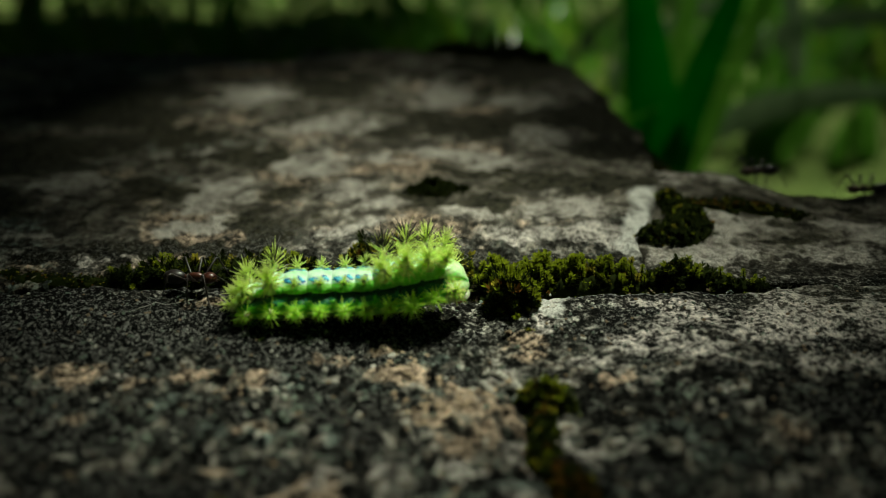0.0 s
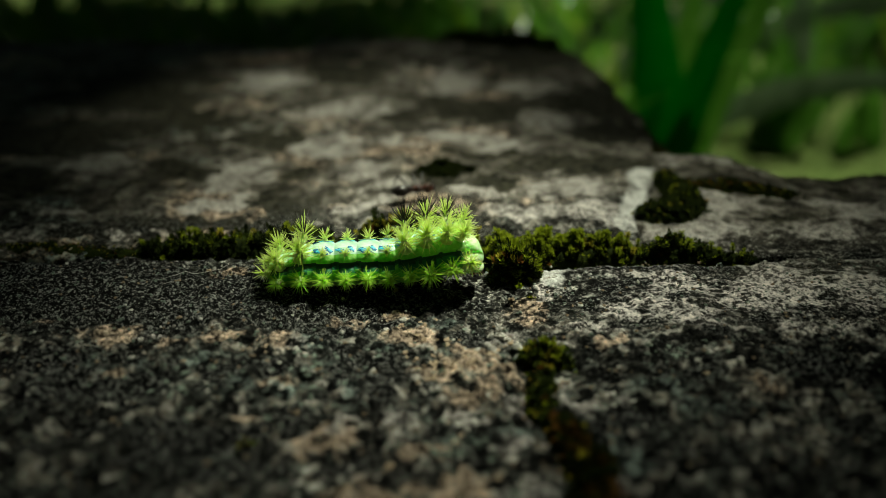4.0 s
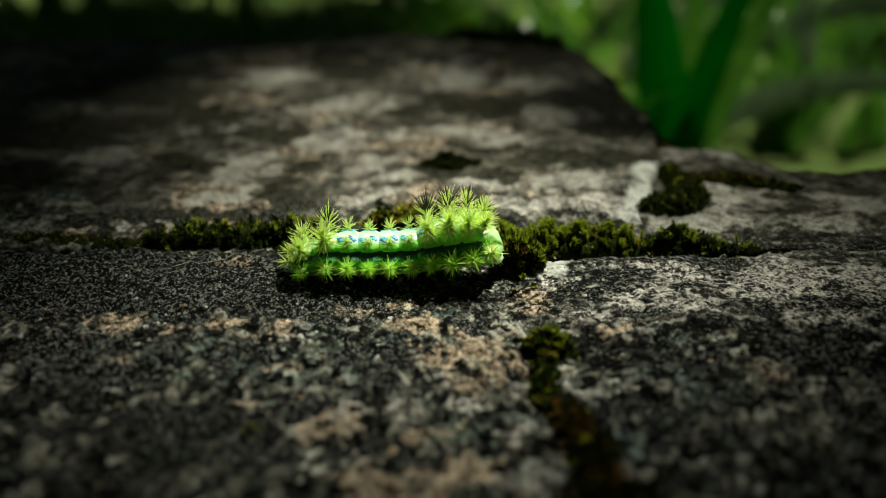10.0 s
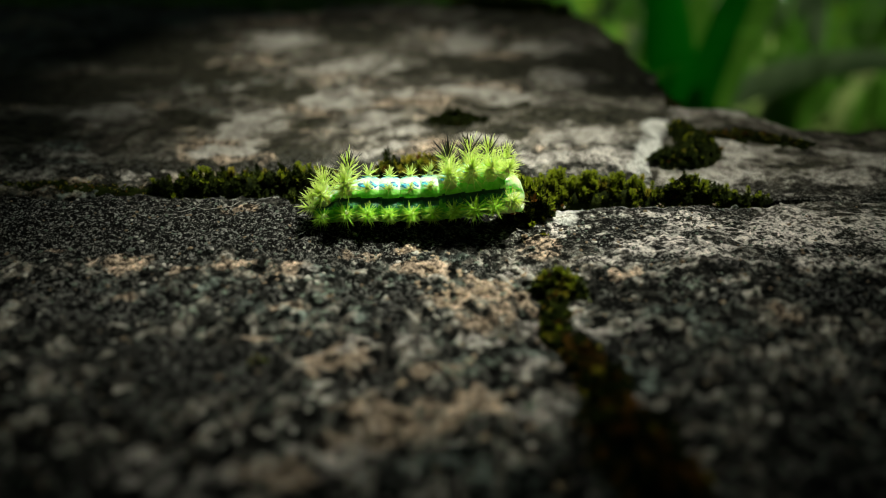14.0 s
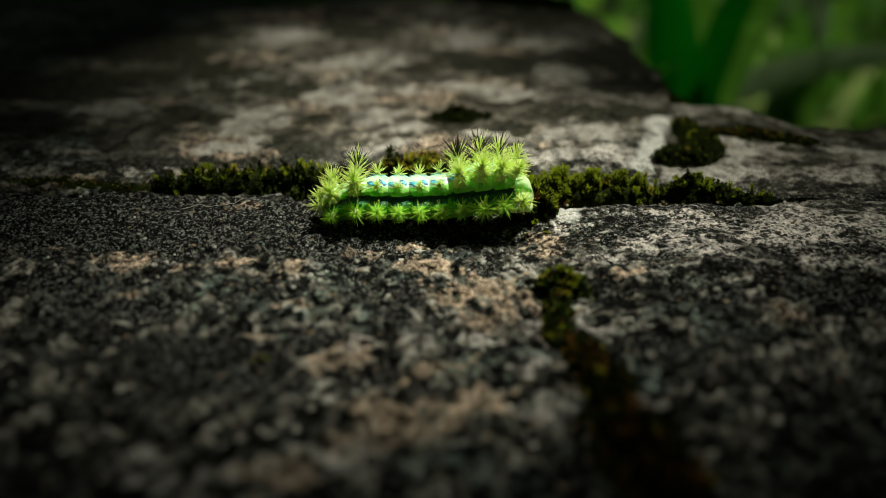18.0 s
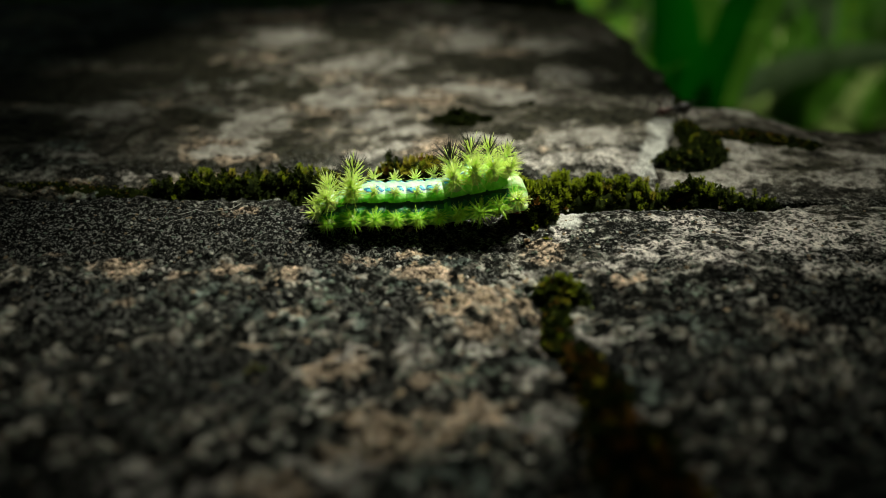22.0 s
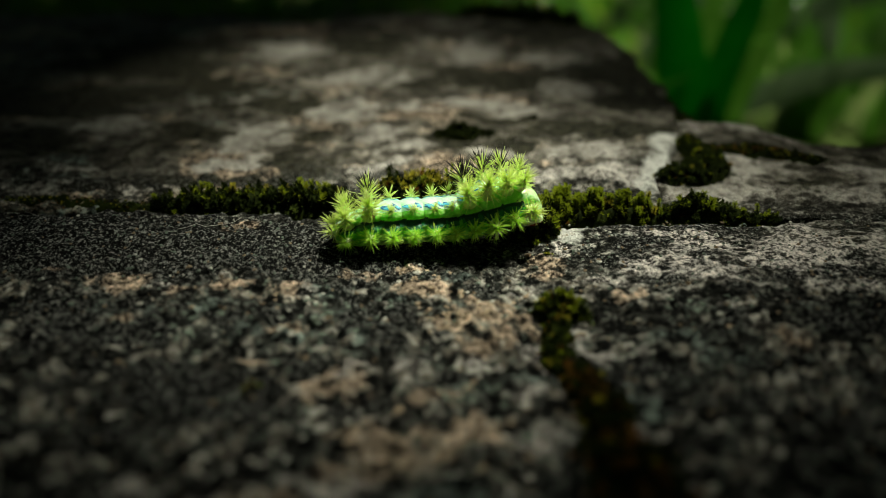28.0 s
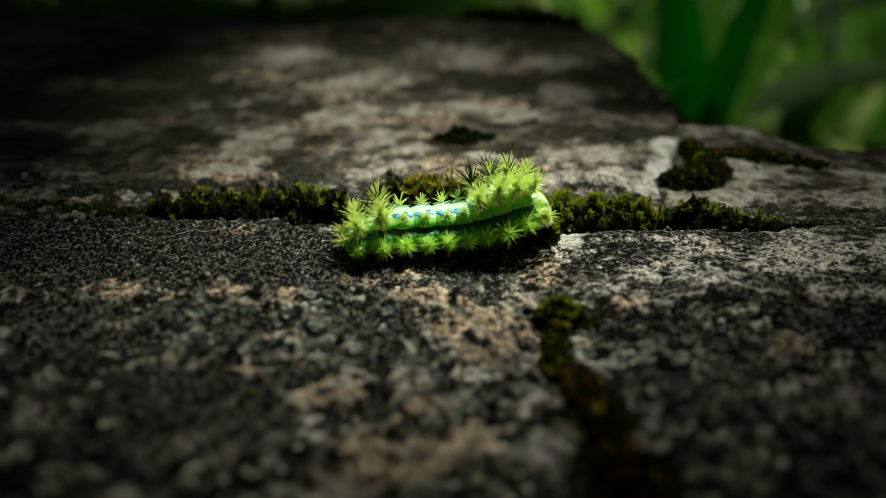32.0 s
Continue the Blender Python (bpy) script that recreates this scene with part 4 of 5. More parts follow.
# ------------------------------------------------------------------ grit and crumbs
def build_grit():
    """Loose mineral grains on the slab; the larger pale ones are stones of their own."""
    rng = np.random.default_rng(77)
    bv, bf = blob_shape(4, 6)

    def crumb(size):
        return (bv * (1 + 0.22 * rng.standard_normal((len(bv), 1)))) @ any_turn(rng).T * size * (1, 1, 0.7)

    for x, y, r in ((-6.0, -17.6, 0.45), (7.0, -10.4, 0.62), (7.8, -10.9, 0.45), (8.6, -13.2, 0.6), (9.5, -13.6, 0.45), (30.1, -18.0, 0.45), (-9.9, -9.8, 0.32), (24.2, 0.4, 0.3)):
        z = float(stone_height(np.array([x]), np.array([y]))[0])
        ob = mesh_object("pebble", crumb(r) + (0, 0, r * 0.2), bf, GRIT, smooth=False)
        ob.location = (x * MM, y * MM, z * MM)
        tagged(ob, "small pale rounded pebble lying on dark stone", "pebble", "pale pebbles")
    pile = Pile()
    for k in range(2400):
        y = rng.uniform(-46, 6.0)
        x = rng.uniform(-1, 1) * (36 + 0.45 * (y + 40))
        if abs(x - float(fissure_x(y))) < 1.2 and y < -12:
            continue
        r = rng.uniform(0.08, 0.22) * (1.5 if rng.random() < 0.08 else 1.0)
        z = float(stone_height(np.array([x]), np.array([y]))[0])
        pile.add(crumb(r) + (x, y, z + r * 0.1), bf, int(rng.choice(4, p=(0.30, 0.20, 0.38, 0.12))))
    mats = [plain("dark_grain", (0.012, 0.012, 0.011), (0.05, 0.047, 0.042), 0.85, 2500, 0.2), plain("tan_grain", (0.13, 0.09, 0.055), (0.30, 0.22, 0.15), 0.85, 2500, 0.2),
            plain("green_grey_grain", (0.07, 0.09, 0.075), (0.18, 0.21, 0.175), 0.85, 2500, 0.2), GRIT]
    tagged(pile.put("stone_grains", mats, smooth=False), "loose dark and tan mineral grains on the stone", "grains", kind="stuff")
    pile = Pile()
    for cx, cy, spread, n, slot in ((7.2, -11, 2.4, 14, 0), (8.8, -13.4, 1.6, 10, 0), (-0.6, -16, 3.0, 40, 1), (4.6, -14, 3.0, 46, 1), (-18, -13.5, 2.6, 30, 1), (2, -25, 3.6, 40, 0), (-9, -33, 4.0, 36, 0), (12.9, -19, 1.2, 18, 0),
                                    (-3.5, -8, 3.0, 36, 1), (-11, -15, 3.6, 44, 2), (-12, -21, 4.0, 44, 2), (1.6, -30, 4.0, 40, 2), (25, -15, 4.0, 40, 2), (-25, -20, 5.0, 50, 2), (17, -23, 3.0, 26, 0), (13.8, 3.0, 1.0, 12, 0), (-6, -37, 4.0, 40, 1), (3, -39, 4.5, 44, 1), (7, -35, 3.0, 26, 0), (-13, -40, 5.0, 40, 0)):
        for k in range(n):
            x, y = cx + rng.normal(0, spread * 0.6), cy + rng.normal(0, spread * 0.5)
            if y > 5.5 or abs(x - float(fissure_x(y))) < 1.3 and y < -12:
                continue
            if rng.random() < 0.35:
                continue
            r = rng.uniform(0.14, 0.36)
            z = float(stone_height(np.array([x]), np.array([y]))[0])
            pile.add(crumb(r) * (1.35, 1.35, 0.5) + (x, y, z - r * 0.22), bf, slot if rng.random() < 0.75 else int(rng.integers(3)))
    tagged(pile.put("lichen_crust", [GRIT, plain("tan_lichen", (0.14, 0.098, 0.065), (0.52, 0.39, 0.275), 0.9, 2200, 0.2), plain("grey_green_lichen", (0.05, 0.065, 0.052), (0.26, 0.30, 0.25), 0.9, 2200, 0.2)], smooth=False),
           "lumpy pale, tan and grey-green lichen crust on stone", "lichen", kind="stuff")
    pts = [(-31.5 + 0.9 * k, 0.6 + 0.62 * k + 0.4 * math.sin(k * 1.1), 0.0) for k in range(8)]
    pts = [(x, y, float(stone_height(np.array([x]), np.array([y]))[0]) + 0.25) for x, y, _ in pts]
    v, f = tube(pts, [0.03] * 8, 4)
    tagged(mesh_object("fibre", v, f, FIBRE), "thin pale fibre lying on dark stone", "fibre")


# ------------------------------------------------------------------ caterpillar
SEGMENTS, PITCH = 10, 2.62
HALF_WIDE = [1.9, 2.5, 2.7, 2.7, 2.7, 2.7, 2.8, 2.85, 2.7, 2.2]
TALL = [3.7, 4.9, 5.1, 5.1, 5.1, 5.2, 5.7, 6.2, 6.0, 4.7]
UPPER = [3.0, 3.6, 1.7, 1.5, 1.5, 1.7, 3.5, 3.7, 3.3, 1.4]
LOWER = [1.7, 1.75, 1.6, 1.55, 1.55, 1.55, 1.65, 2.3, 1.9, 0.0]
GROOVE = 3.3                        # height of the dark line along the flank


def section(a, wide, tall):
    """A point of the body's cross-section at angle a from the side, with a groove along the flank. Returns y, z and the slot."""
    c, s = math.cos(a), math.sin(a)
    y = wide * math.copysign(abs(c) ** 0.75, c)
    z = tall * 0.5 * (1 + math.copysign(abs(s) ** 0.8, s))
    deg = math.degrees(math.asin(s))
    q = 2 * min(GROOVE / max(tall, 1.0), 0.72) - 1
    line = math.degrees(math.asin(max(-0.8, min(0.8, math.copysign(abs(q) ** 1.25, q))))) + 2
    dent = math.exp(-(((deg - line) / 6) ** 2))
    y *= 0.93 + 0.27 * min(1.0, max(0.0, (line - 2 - deg) / 16)) - 0.22 * dent - 0.42 * min(1.0, max(0.0, (line - 24 - deg) / 50))
    slot = 2 if -2 < deg - line < 8 else 3 if -9 < deg - line <= -2 else 4 if deg < line else 1 if deg > 55 else 0
    return y, z, slot


def segment_mesh(i, parent):
    """One ring of the body, swollen in its middle."""
    sides, rings = 60, 9
    v, f, slots = [], [], []
    end = i in (0, SEGMENTS - 1)
    for r in range(rings):
        u = -1 + 2 * r / (rings - 1)
        swell = 1 - 0.11 * abs(u) ** 2.2
        if i == 0 and u < 0:
            swell = math.sqrt(max(0.03, 1 - u * u))
        if i == SEGMENTS - 1 and u > 0:
            swell = math.sqrt(max(0.03, 1 - u * u))
        j = i + u * 0.5
        wide = np.interp(j, range(SEGMENTS), HALF_WIDE) * swell
        tall = np.interp(j, range(SEGMENTS), TALL) * swell
        x = u * PITCH * 0.60
        if end:
            x *= 1.15
        for k in range(sides):
            y, z, slot = section(2 * math.pi * (k + 0.5) / sides, wide, tall)
            v.append((x, y, z + TALL[i] * (1 - swell) * 0.40 + 0.25))
            if r < rings - 1:
                slots.append(slot)
    for r in range(rings - 1):
        for k in range(sides):
            a, b = r * sides, (r + 1) * sides
            f.append((a + k, b + k, b + (k + 1) % sides, a + (k + 1) % sides))
    f += [tuple(range(sides)), tuple((rings - 1) * sides + k for k in range(sides))[::-1]]
    slots += [0, 0]
    return mesh_object("segment" if 0 < i < SEGMENTS - 1 else "tail_segment" if i == 0 else "hood", v, f, [HOOD] * 5 if i == SEGMENTS - 1 else [SKIN, SKIN_PALE, SKIN_GROOVE, SKIN_TEAL, SKIN_SHADED], parent, index=slots)


def tuft(rng, at, axis, size, count, parent, black=0.0, spines=None):
    """A fleshy wart with a burst of stiff spines; black ones are a mesh of their own."""
    at, axis = np.array(at, float), np.array(axis, float) / np.linalg.norm(axis)
    side = np.cross(axis, (1, 0, 0.2))
    side /= np.linalg.norm(side)
    other = np.cross(axis, side)
    green, dark = Pile(), Pile()
    long = size * 0.50
    v, f = tube([at - axis * 0.3, at + axis * long * 0.3, at + axis * long * 0.75, at + axis * long], [size * 0.21 + 0.16, size * 0.17 + 0.12, size * 0.09 + 0.08, 0.04], 8)
    green.add(v, f, 1)
    for k in range(count):
        u = (k + 0.5) / count
        up = 0.10 + 0.90 * u
        tilt = 1.45 - 1.15 * u**1.6 + rng.normal(0, 0.22)
        turn = k * 2.39996 + rng.normal(0, 0.5)
        d = axis * math.cos(tilt) + (side * math.cos(turn) + other * math.sin(turn)) * math.sin(tilt)
        root = at + axis * long * up
        is_black = rng.random() < black
        length = (0.36 + 0.50 * size) * rng.uniform(0.75, 1.2) * (1.22 if is_black else 1.0)
        thick = 0.052 + 0.010 * size
        v, f = tube([root, root + d * length * 0.5, root + d * length], [thick, thick * 0.74, 0.014], 4)
        (dark if is_black else green).add(v, f)
        if not is_black and black > 0 and rng.random() < 0.40:
            v, f = tube([root + d * length * 0.78, root + d * length * 1.03], [thick * 0.66, 0.016], 4)
            dark.add(v, f)
    green.put("spine_tuft", [spines or SPINE, WART], parent)
    if dark.n:
        dark.put("black_spine_tuft", SPINE_BLACK, parent, "black-tipped spines")


def skin_patch(rng, i, side, dx, a, long, wide, lift):
    """An irregular marking that lies on the skin of a ring of the body."""
    v, f, sides = [], [], 14
    ragged = 1 + 0.22 * rng.standard_normal(sides)
    for ring in (0.0, 0.5, 1.0):
        for k in range(sides):
            p = 2 * math.pi * k / sides
            x = dx + ring * ragged[k] * long * math.cos(p)
            at = a + ring * ragged[k] * wide * (math.sin(p) - 0.7 * math.cos(p))
            swell = 1 - 0.11 * abs(x / (PITCH * 0.6)) ** 2.2
            y, z, _ = section(radians(min(at, 88)), HALF_WIDE[i] * swell, TALL[i] * swell)
            out = lift * (1 - 0.7 * ring * ring) + 0.02
            v.append((x, side * (y + out * 0.5), z + TALL[i] * (1 - swell) * 0.40 + 0.25 + out))
    for r in range(2):
        for k in range(sides):
            f.append((r * sides + k, r * sides + (k + 1) % sides, (r + 1) * sides + (k + 1) % sides, (r + 1) * sides + k))
    return np.array(v), f


def build_caterpillar():
    rng = np.random.default_rng(5)
    root = thing("caterpillar", "lime green spiny slug caterpillar with blue-white back, crawling on stone", "caterpillar")
    segments = []
    for i in range(SEGMENTS):
        seg = segment_mesh(i, root)
        segments.append(seg)
        w, h = HALF_WIDE[i], TALL[i]
        for side in (-1, 1):
            if UPPER[i]:
                black = {0: 0.05, 1: 0.27, 6: 0.48, 7: 0.36, 8: 0.22}.get(i, 0.0) if side > 0 else 0.0
                n = 88 if UPPER[i] > 1.8 else 32
                if i == SEGMENTS - 1:
                    continue
                if i in (1, 6):
                    bv, bf = blob_shape(6, 8)
                    y, z = side * (w * 0.66 + 0.55), h * 0.90 + 0.9
                    mesh_object("dark_knob", bv * (0.20, 0.20, 0.32) + (0.1, y if side > 0 else -w * 0.30, z + (0.5 if side < 0 else 0.0)), bf, SPINE_BLACK, seg, "small black knob in the tuft")
                tuft(rng, (0, side * w * 0.64, h * 0.93), (0.25 if i > 6 else -0.35 if i == 0 else 0, side * 0.50, 1), UPPER[i] * (0.6 if UPPER[i] < 1.8 and side < 0 else 1.0), n, seg, black)
            if LOWER[i]:
                tuft(rng, (0, side * w * 1.10, min(h * 0.46, 2.35)), (-0.5 if i == 0 else 0, side, 0.20), LOWER[i] * 1.28, 70, seg, 0.0, SPINE_SHADED)
        if i == 0:
            for side in (-1, 1):
                tuft(rng, (-1.1, side * 0.9, h * 0.60), (-1, side * 0.5, 0.45), 2.2, 46, seg, 0.03)
        if i == 8:
            for side in (-1, 1):
                tuft(rng, (1.7, side * w * 0.84, h * 0.42), (0.6, side, 0.10), 2.6, 66, seg)
                tuft(rng, (1.5, side * w * 0.5, h * 0.90), (0.9, side * 0.5, 1), 2.7, 70, seg, 0.05 if side > 0 else 0.0)
        if 2 <= i <= 8:
            for side in (-1, 1):
                for dx, a, long, wide, lift, mat in ((-0.42, 63, 0.72, 10.0, 0.03, BLUE_DARK), (-0.40, 64, 0.56, 6.5, 0.07, BLUE), (0.62, 69, 0.46, 9.0, 0.03, BLUE_DARK), (0.64, 70, 0.32, 5.5, 0.07, BLUE), (0.35, 55, 0.28, 4.0, 0.04, BLUE_DARK)):
                    v, f = skin_patch(rng, i, side, dx + rng.normal(0, 0.08), a, long, wide, lift)
                    mesh_object("blue_mark", v, f, mat, seg, "sky blue marking" if mat == BLUE else "dark blue marking")
    # brown head under the hood
    bv, bf = blob_shape(8, 12)
    mesh_object("hood_lip", bv * (0.8, 1.5, 0.55) + (1.0, -0.15, 1.05), bf, HOOD, segments[-1], "pale folded lip of the hood")
    head = mesh_object("head", bv * (0.7, 0.9, 0.6) + (0.45, 0, 0.5), bf, MOUTH, segments[-1], "reddish-brown head tucked under the hood")
    for side in (-1, 1):
        v, f = tube([(0.9, side * 0.4, 0.4), (1.15, side * 0.5, 0.2), (1.2, side * 0.4, 0.05)], [0.14, 0.1, 0.03], 6)
        mesh_object("mouthpart", v, f, MOUTH, segments[-1])
    return root, segments


# ------------------------------------------------------------------ ants
ANT_SIZE = 1.08


def build_ant(label):
    """An ant with its head towards +x; the legs are parts that swing."""
    root = thing("ant", label, "ant", "ants on the stones")
    bv, bf = blob_shape(8, 12)
    for name, scale, place, mat in (("abdomen", (1.25, 0.85, 0.80), (-2.0, 0, 1.75), ANT_BLACK), ("petiole", (0.3, 0.25, 0.4), (-0.75, 0, 1.65), ANT_RED),
                                    ("thorax", (0.95, 0.5, 0.55), (0.3, 0, 1.8), ANT_RED), ("head", (0.82, 0.74, 0.62), (1.75, 0, 1.75), ANT_RED)):
        mesh_object(name, (bv * scale + place) * ANT_SIZE, bf, mat, root)
    legs = []
    for side in (-1, 1):
        v, f = tube([(2.2, side * 0.3, 1.95), (2.9, side * 1.0, 2.5), (4.2, side * 1.3, 2.0)], [0.07, 0.06, 0.04], 5)
        mesh_object("antenna", v * ANT_SIZE, f, ANT_BLACK, root)
        v, f = tube([(2.3, side * 0.25, 1.55), (2.75, side * 0.15, 1.4)], [0.12, 0.03], 5)
        mesh_object("mandible", v * ANT_SIZE, f, ANT_RED, root)
        for k, (x, reach) in enumerate(((0.8, 1.5), (0.3, 0.1), (-0.2, -1.7))):
            pts = [(0, 0, 0), (reach * 0.25, side * 0.55, 0.25), (reach * 0.75, side * 1.75, 1.45), (reach * 0.85, side * 1.95, 1.40), (reach * 1.15, side * 2.7, -0.35), (reach * 1.22, side * 2.85, -0.9), (reach * 1.45, side * 3.3, -1.62)]
            v, f = tube(pts, [0.15, 0.13, 0.14, 0.11, 0.085, 0.07, 0.045], 6)
            leg = mesh_object("leg", v * ANT_SIZE, f, ANT_BLACK, root)
            leg.location = (x * MM * ANT_SIZE, side * 0.35 * MM * ANT_SIZE, 1.65 * MM * ANT_SIZE)
            legs.append((leg, x * ANT_SIZE, side, (k + (side > 0)) % 2))
    return root, legs


# ------------------------------------------------------------------ grass and ground behind
def blade(points, wide, fold=0.25, steps_n=10):
    """A grass leaf along a bent line, folded along its middle and tapering."""
    p = np.array(points, float)
    t = np.linspace(0, 1, steps_n)
    c = ((1 - t) ** 2)[:, None] * p[0] + (2 * t * (1 - t))[:, None] * p[1] + (t**2)[:, None] * p[2]
    v, f = [], []
    for i in range(steps_n):
        d = c[min(i + 1, steps_n - 1)] - c[max(i - 1, 0)]
        side = np.cross(d, (0, -1, 0.15))
        side /= np.linalg.norm(side) + 1e-9
        lift = np.cross(side, d / np.linalg.norm(d))
        w = wide * 0.5 * min(1.0, 0.55 + 1.6 * t[i]) * (1 - t[i] ** 3)
        v += [c[i] - side * w + lift * w * fold, c[i], c[i] + side * w + lift * w * fold]
    for i in range(steps_n - 1):
        a = 3 * i
        f += [(a, a + 1, a + 4, a + 3), (a + 1, a + 2, a + 5, a + 4)]
    return np.array(v), f


FLOOR = -95.0
GAP = (-1.0, 15.5, 37.0, 61.0)   # gap left in the added foliage for a sun pool: middle and half sizes on the stones


def build_ground():
    xs = np.r_[np.linspace(-4000, -600, 12)[:-1], np.linspace(-600, 600, 90), np.linspace(600, 4000, 12)[1:]]
    ys = np.r_[np.linspace(-4000, -300, 12)[:-1], np.linspace(-300, 1200, 100), np.linspace(1200, 6000, 14)[1:]]
    X, Y = np.meshgrid(xs, ys, indexing="ij")
    Z = FLOOR + 14 * fbm(X / 130, Y / 130, 4, 111)
    ids = np.arange(X.size).reshape(X.shape)
    f = np.stack([ids[:-1, :-1], ids[1:, :-1], ids[1:, 1:], ids[:-1, 1:]], -1).reshape(-1, 4)
    tagged(mesh_object("ground", np.stack([X, Y, Z], -1).reshape(-1, 3), f, LAWN), "shaded earth with short grass and litter", "ground", kind="structure")


def build_grass():
    rng = np.random.default_rng(21)
    # broad leaves close behind the stones
    root = thing("grass_tuft", "broad dark green grass leaves leaning behind the stones", "grass")
    for pts, wide, mat in (([(99, 235, FLOOR), (92, 238, -50), (74, 246, 40)], 24, GRASS_DEEP), ([(99, 245, FLOOR), (97, 248, -50), (142, 262, 45)], 17, GRASS_DEEP),
                           ([(98, 256, FLOOR), (96, 258, -55), (112, 264, 24)], 16, GRASS), ([(106, 252, FLOOR), (112, 255, -50), (160, 270, 45)], 13, GRASS)):
        v, f = blade(pts, wide, 0.25, 16)
        mesh_object("leaf", v, f, mat, root)
    root = thing("grass_tuft", "grey-green drooping grass leaves behind the stones", "grass")
    for pts, wide in (([(120, 330, FLOOR), (170, 320, -40), (260, 300, -55)], 16), ([(140, 380, FLOOR), (190, 370, 10), (300, 350, -40)], 14), ([(230, 420, FLOOR), (220, 420, -20), (190, 410, 40)], 14)):
        v, f = blade(pts, wide, 0.25, 16)
        mesh_object("leaf", v, f, GRASS_GREY, root)
    root = thing("grass_tuft", "loose clump of broad green grass leaves", "grass")
    for k in range(30):
        x, y = rng.uniform(100, 520), rng.uniform(430, 860)
        lean = rng.uniform(-90, 110)
        v, f = blade([(x, y, FLOOR - 8), (x + lean * 0.3, y, FLOOR + rng.uniform(40, 90)), (x + lean, y - rng.uniform(0, 40), FLOOR + rng.uniform(20, 150))], rng.uniform(10, 22), 0.2, 12)
        mesh_object("leaf", v, f, (GRASS, GRASS, GRASS_DEEP, GRASS, GRASS_GREY)[k % 5], root)
    root = thing("grass_tuft", "short green grass leaves behind the stones", "grass")
    for k in range(14):
        x, y = rng.uniform(110, 250), rng.uniform(300, 420)
        lean = rng.uniform(-25, 30)
        v, f = blade([(x, y, FLOOR - 8), (x + lean * 0.4, y, -75), (x + lean, y - 10, rng.uniform(-70, -35))], rng.uniform(9, 16), 0.25, 12)
        mesh_object("leaf", v, f, (GRASS, GRASS, GRASS_GREY)[k % 3], root)
    pile = Pile()
    for k in range(7000):
        far = 1500 if k > 1800 else 520
        x, y = rng.uniform(-far, far), rng.uniform(-far, far + 100)
        if -185 < x < 185 and -165 < y < 150 and not (x > 60 and y > 60):
            continue
        if 50 < x < 270 and 100 < y < 330:
            continue
        tall = rng.uniform(30, 90) * (1 + 0.4 * (y > 500))
        lean = rng.normal(0, 0.5, 2) * tall
        wide = rng.uniform(2.0, 6.5)
        v, f = blade([(x, y, FLOOR - 5), (x + lean[0] * 0.3, y + lean[1] * 0.3, FLOOR + tall * 0.7), (x + lean[0], y + lean[1], FLOOR + tall * rng.uniform(0.7, 1.0))], wide, 0.25, 5)
        pile.add(v, f, int(rng.choice(3, p=(0.70, 0.12, 0.18))))
    tagged(pile.put("grass", [GRASS, GRASS_LIGHT, GRASS_GREY]), "blurred green grass behind the stones", "grass", kind="stuff")


def build_shade_shrub():
    """An added leafy shrub, out of view, that leans over from behind and shades all but a gap."""
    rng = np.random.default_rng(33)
    root = thing("shrub", "added dark green shrub, out of view, shading the stones around a gap", "shrub")
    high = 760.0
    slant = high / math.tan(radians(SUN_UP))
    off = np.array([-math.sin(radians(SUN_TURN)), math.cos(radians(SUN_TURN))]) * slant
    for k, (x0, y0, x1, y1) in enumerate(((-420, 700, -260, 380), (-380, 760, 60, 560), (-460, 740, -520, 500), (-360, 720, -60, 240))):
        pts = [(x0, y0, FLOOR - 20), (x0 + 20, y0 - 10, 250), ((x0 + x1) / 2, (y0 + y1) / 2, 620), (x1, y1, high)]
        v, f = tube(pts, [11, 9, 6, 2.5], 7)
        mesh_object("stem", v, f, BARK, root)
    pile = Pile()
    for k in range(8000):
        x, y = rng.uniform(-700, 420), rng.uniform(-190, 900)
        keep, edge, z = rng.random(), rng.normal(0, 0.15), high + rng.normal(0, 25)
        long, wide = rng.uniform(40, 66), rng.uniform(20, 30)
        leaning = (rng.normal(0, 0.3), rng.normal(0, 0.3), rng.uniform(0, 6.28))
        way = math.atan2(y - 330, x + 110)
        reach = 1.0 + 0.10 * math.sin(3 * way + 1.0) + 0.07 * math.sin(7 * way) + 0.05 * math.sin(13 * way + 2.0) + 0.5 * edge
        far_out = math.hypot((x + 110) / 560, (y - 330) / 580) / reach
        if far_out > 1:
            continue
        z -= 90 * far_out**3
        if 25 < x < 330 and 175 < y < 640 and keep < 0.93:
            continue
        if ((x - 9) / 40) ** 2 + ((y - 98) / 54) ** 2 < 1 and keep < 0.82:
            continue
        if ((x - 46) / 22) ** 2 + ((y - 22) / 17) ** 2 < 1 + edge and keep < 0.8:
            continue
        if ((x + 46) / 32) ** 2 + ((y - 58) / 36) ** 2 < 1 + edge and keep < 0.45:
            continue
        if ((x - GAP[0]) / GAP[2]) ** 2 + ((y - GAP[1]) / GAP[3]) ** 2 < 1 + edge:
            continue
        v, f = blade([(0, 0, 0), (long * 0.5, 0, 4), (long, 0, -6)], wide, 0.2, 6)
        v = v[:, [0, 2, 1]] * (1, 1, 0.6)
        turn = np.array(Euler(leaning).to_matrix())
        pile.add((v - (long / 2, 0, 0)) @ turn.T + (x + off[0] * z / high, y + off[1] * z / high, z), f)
    ob = pile.put("foliage", SHADE_LEAF, root)
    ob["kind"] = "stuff"


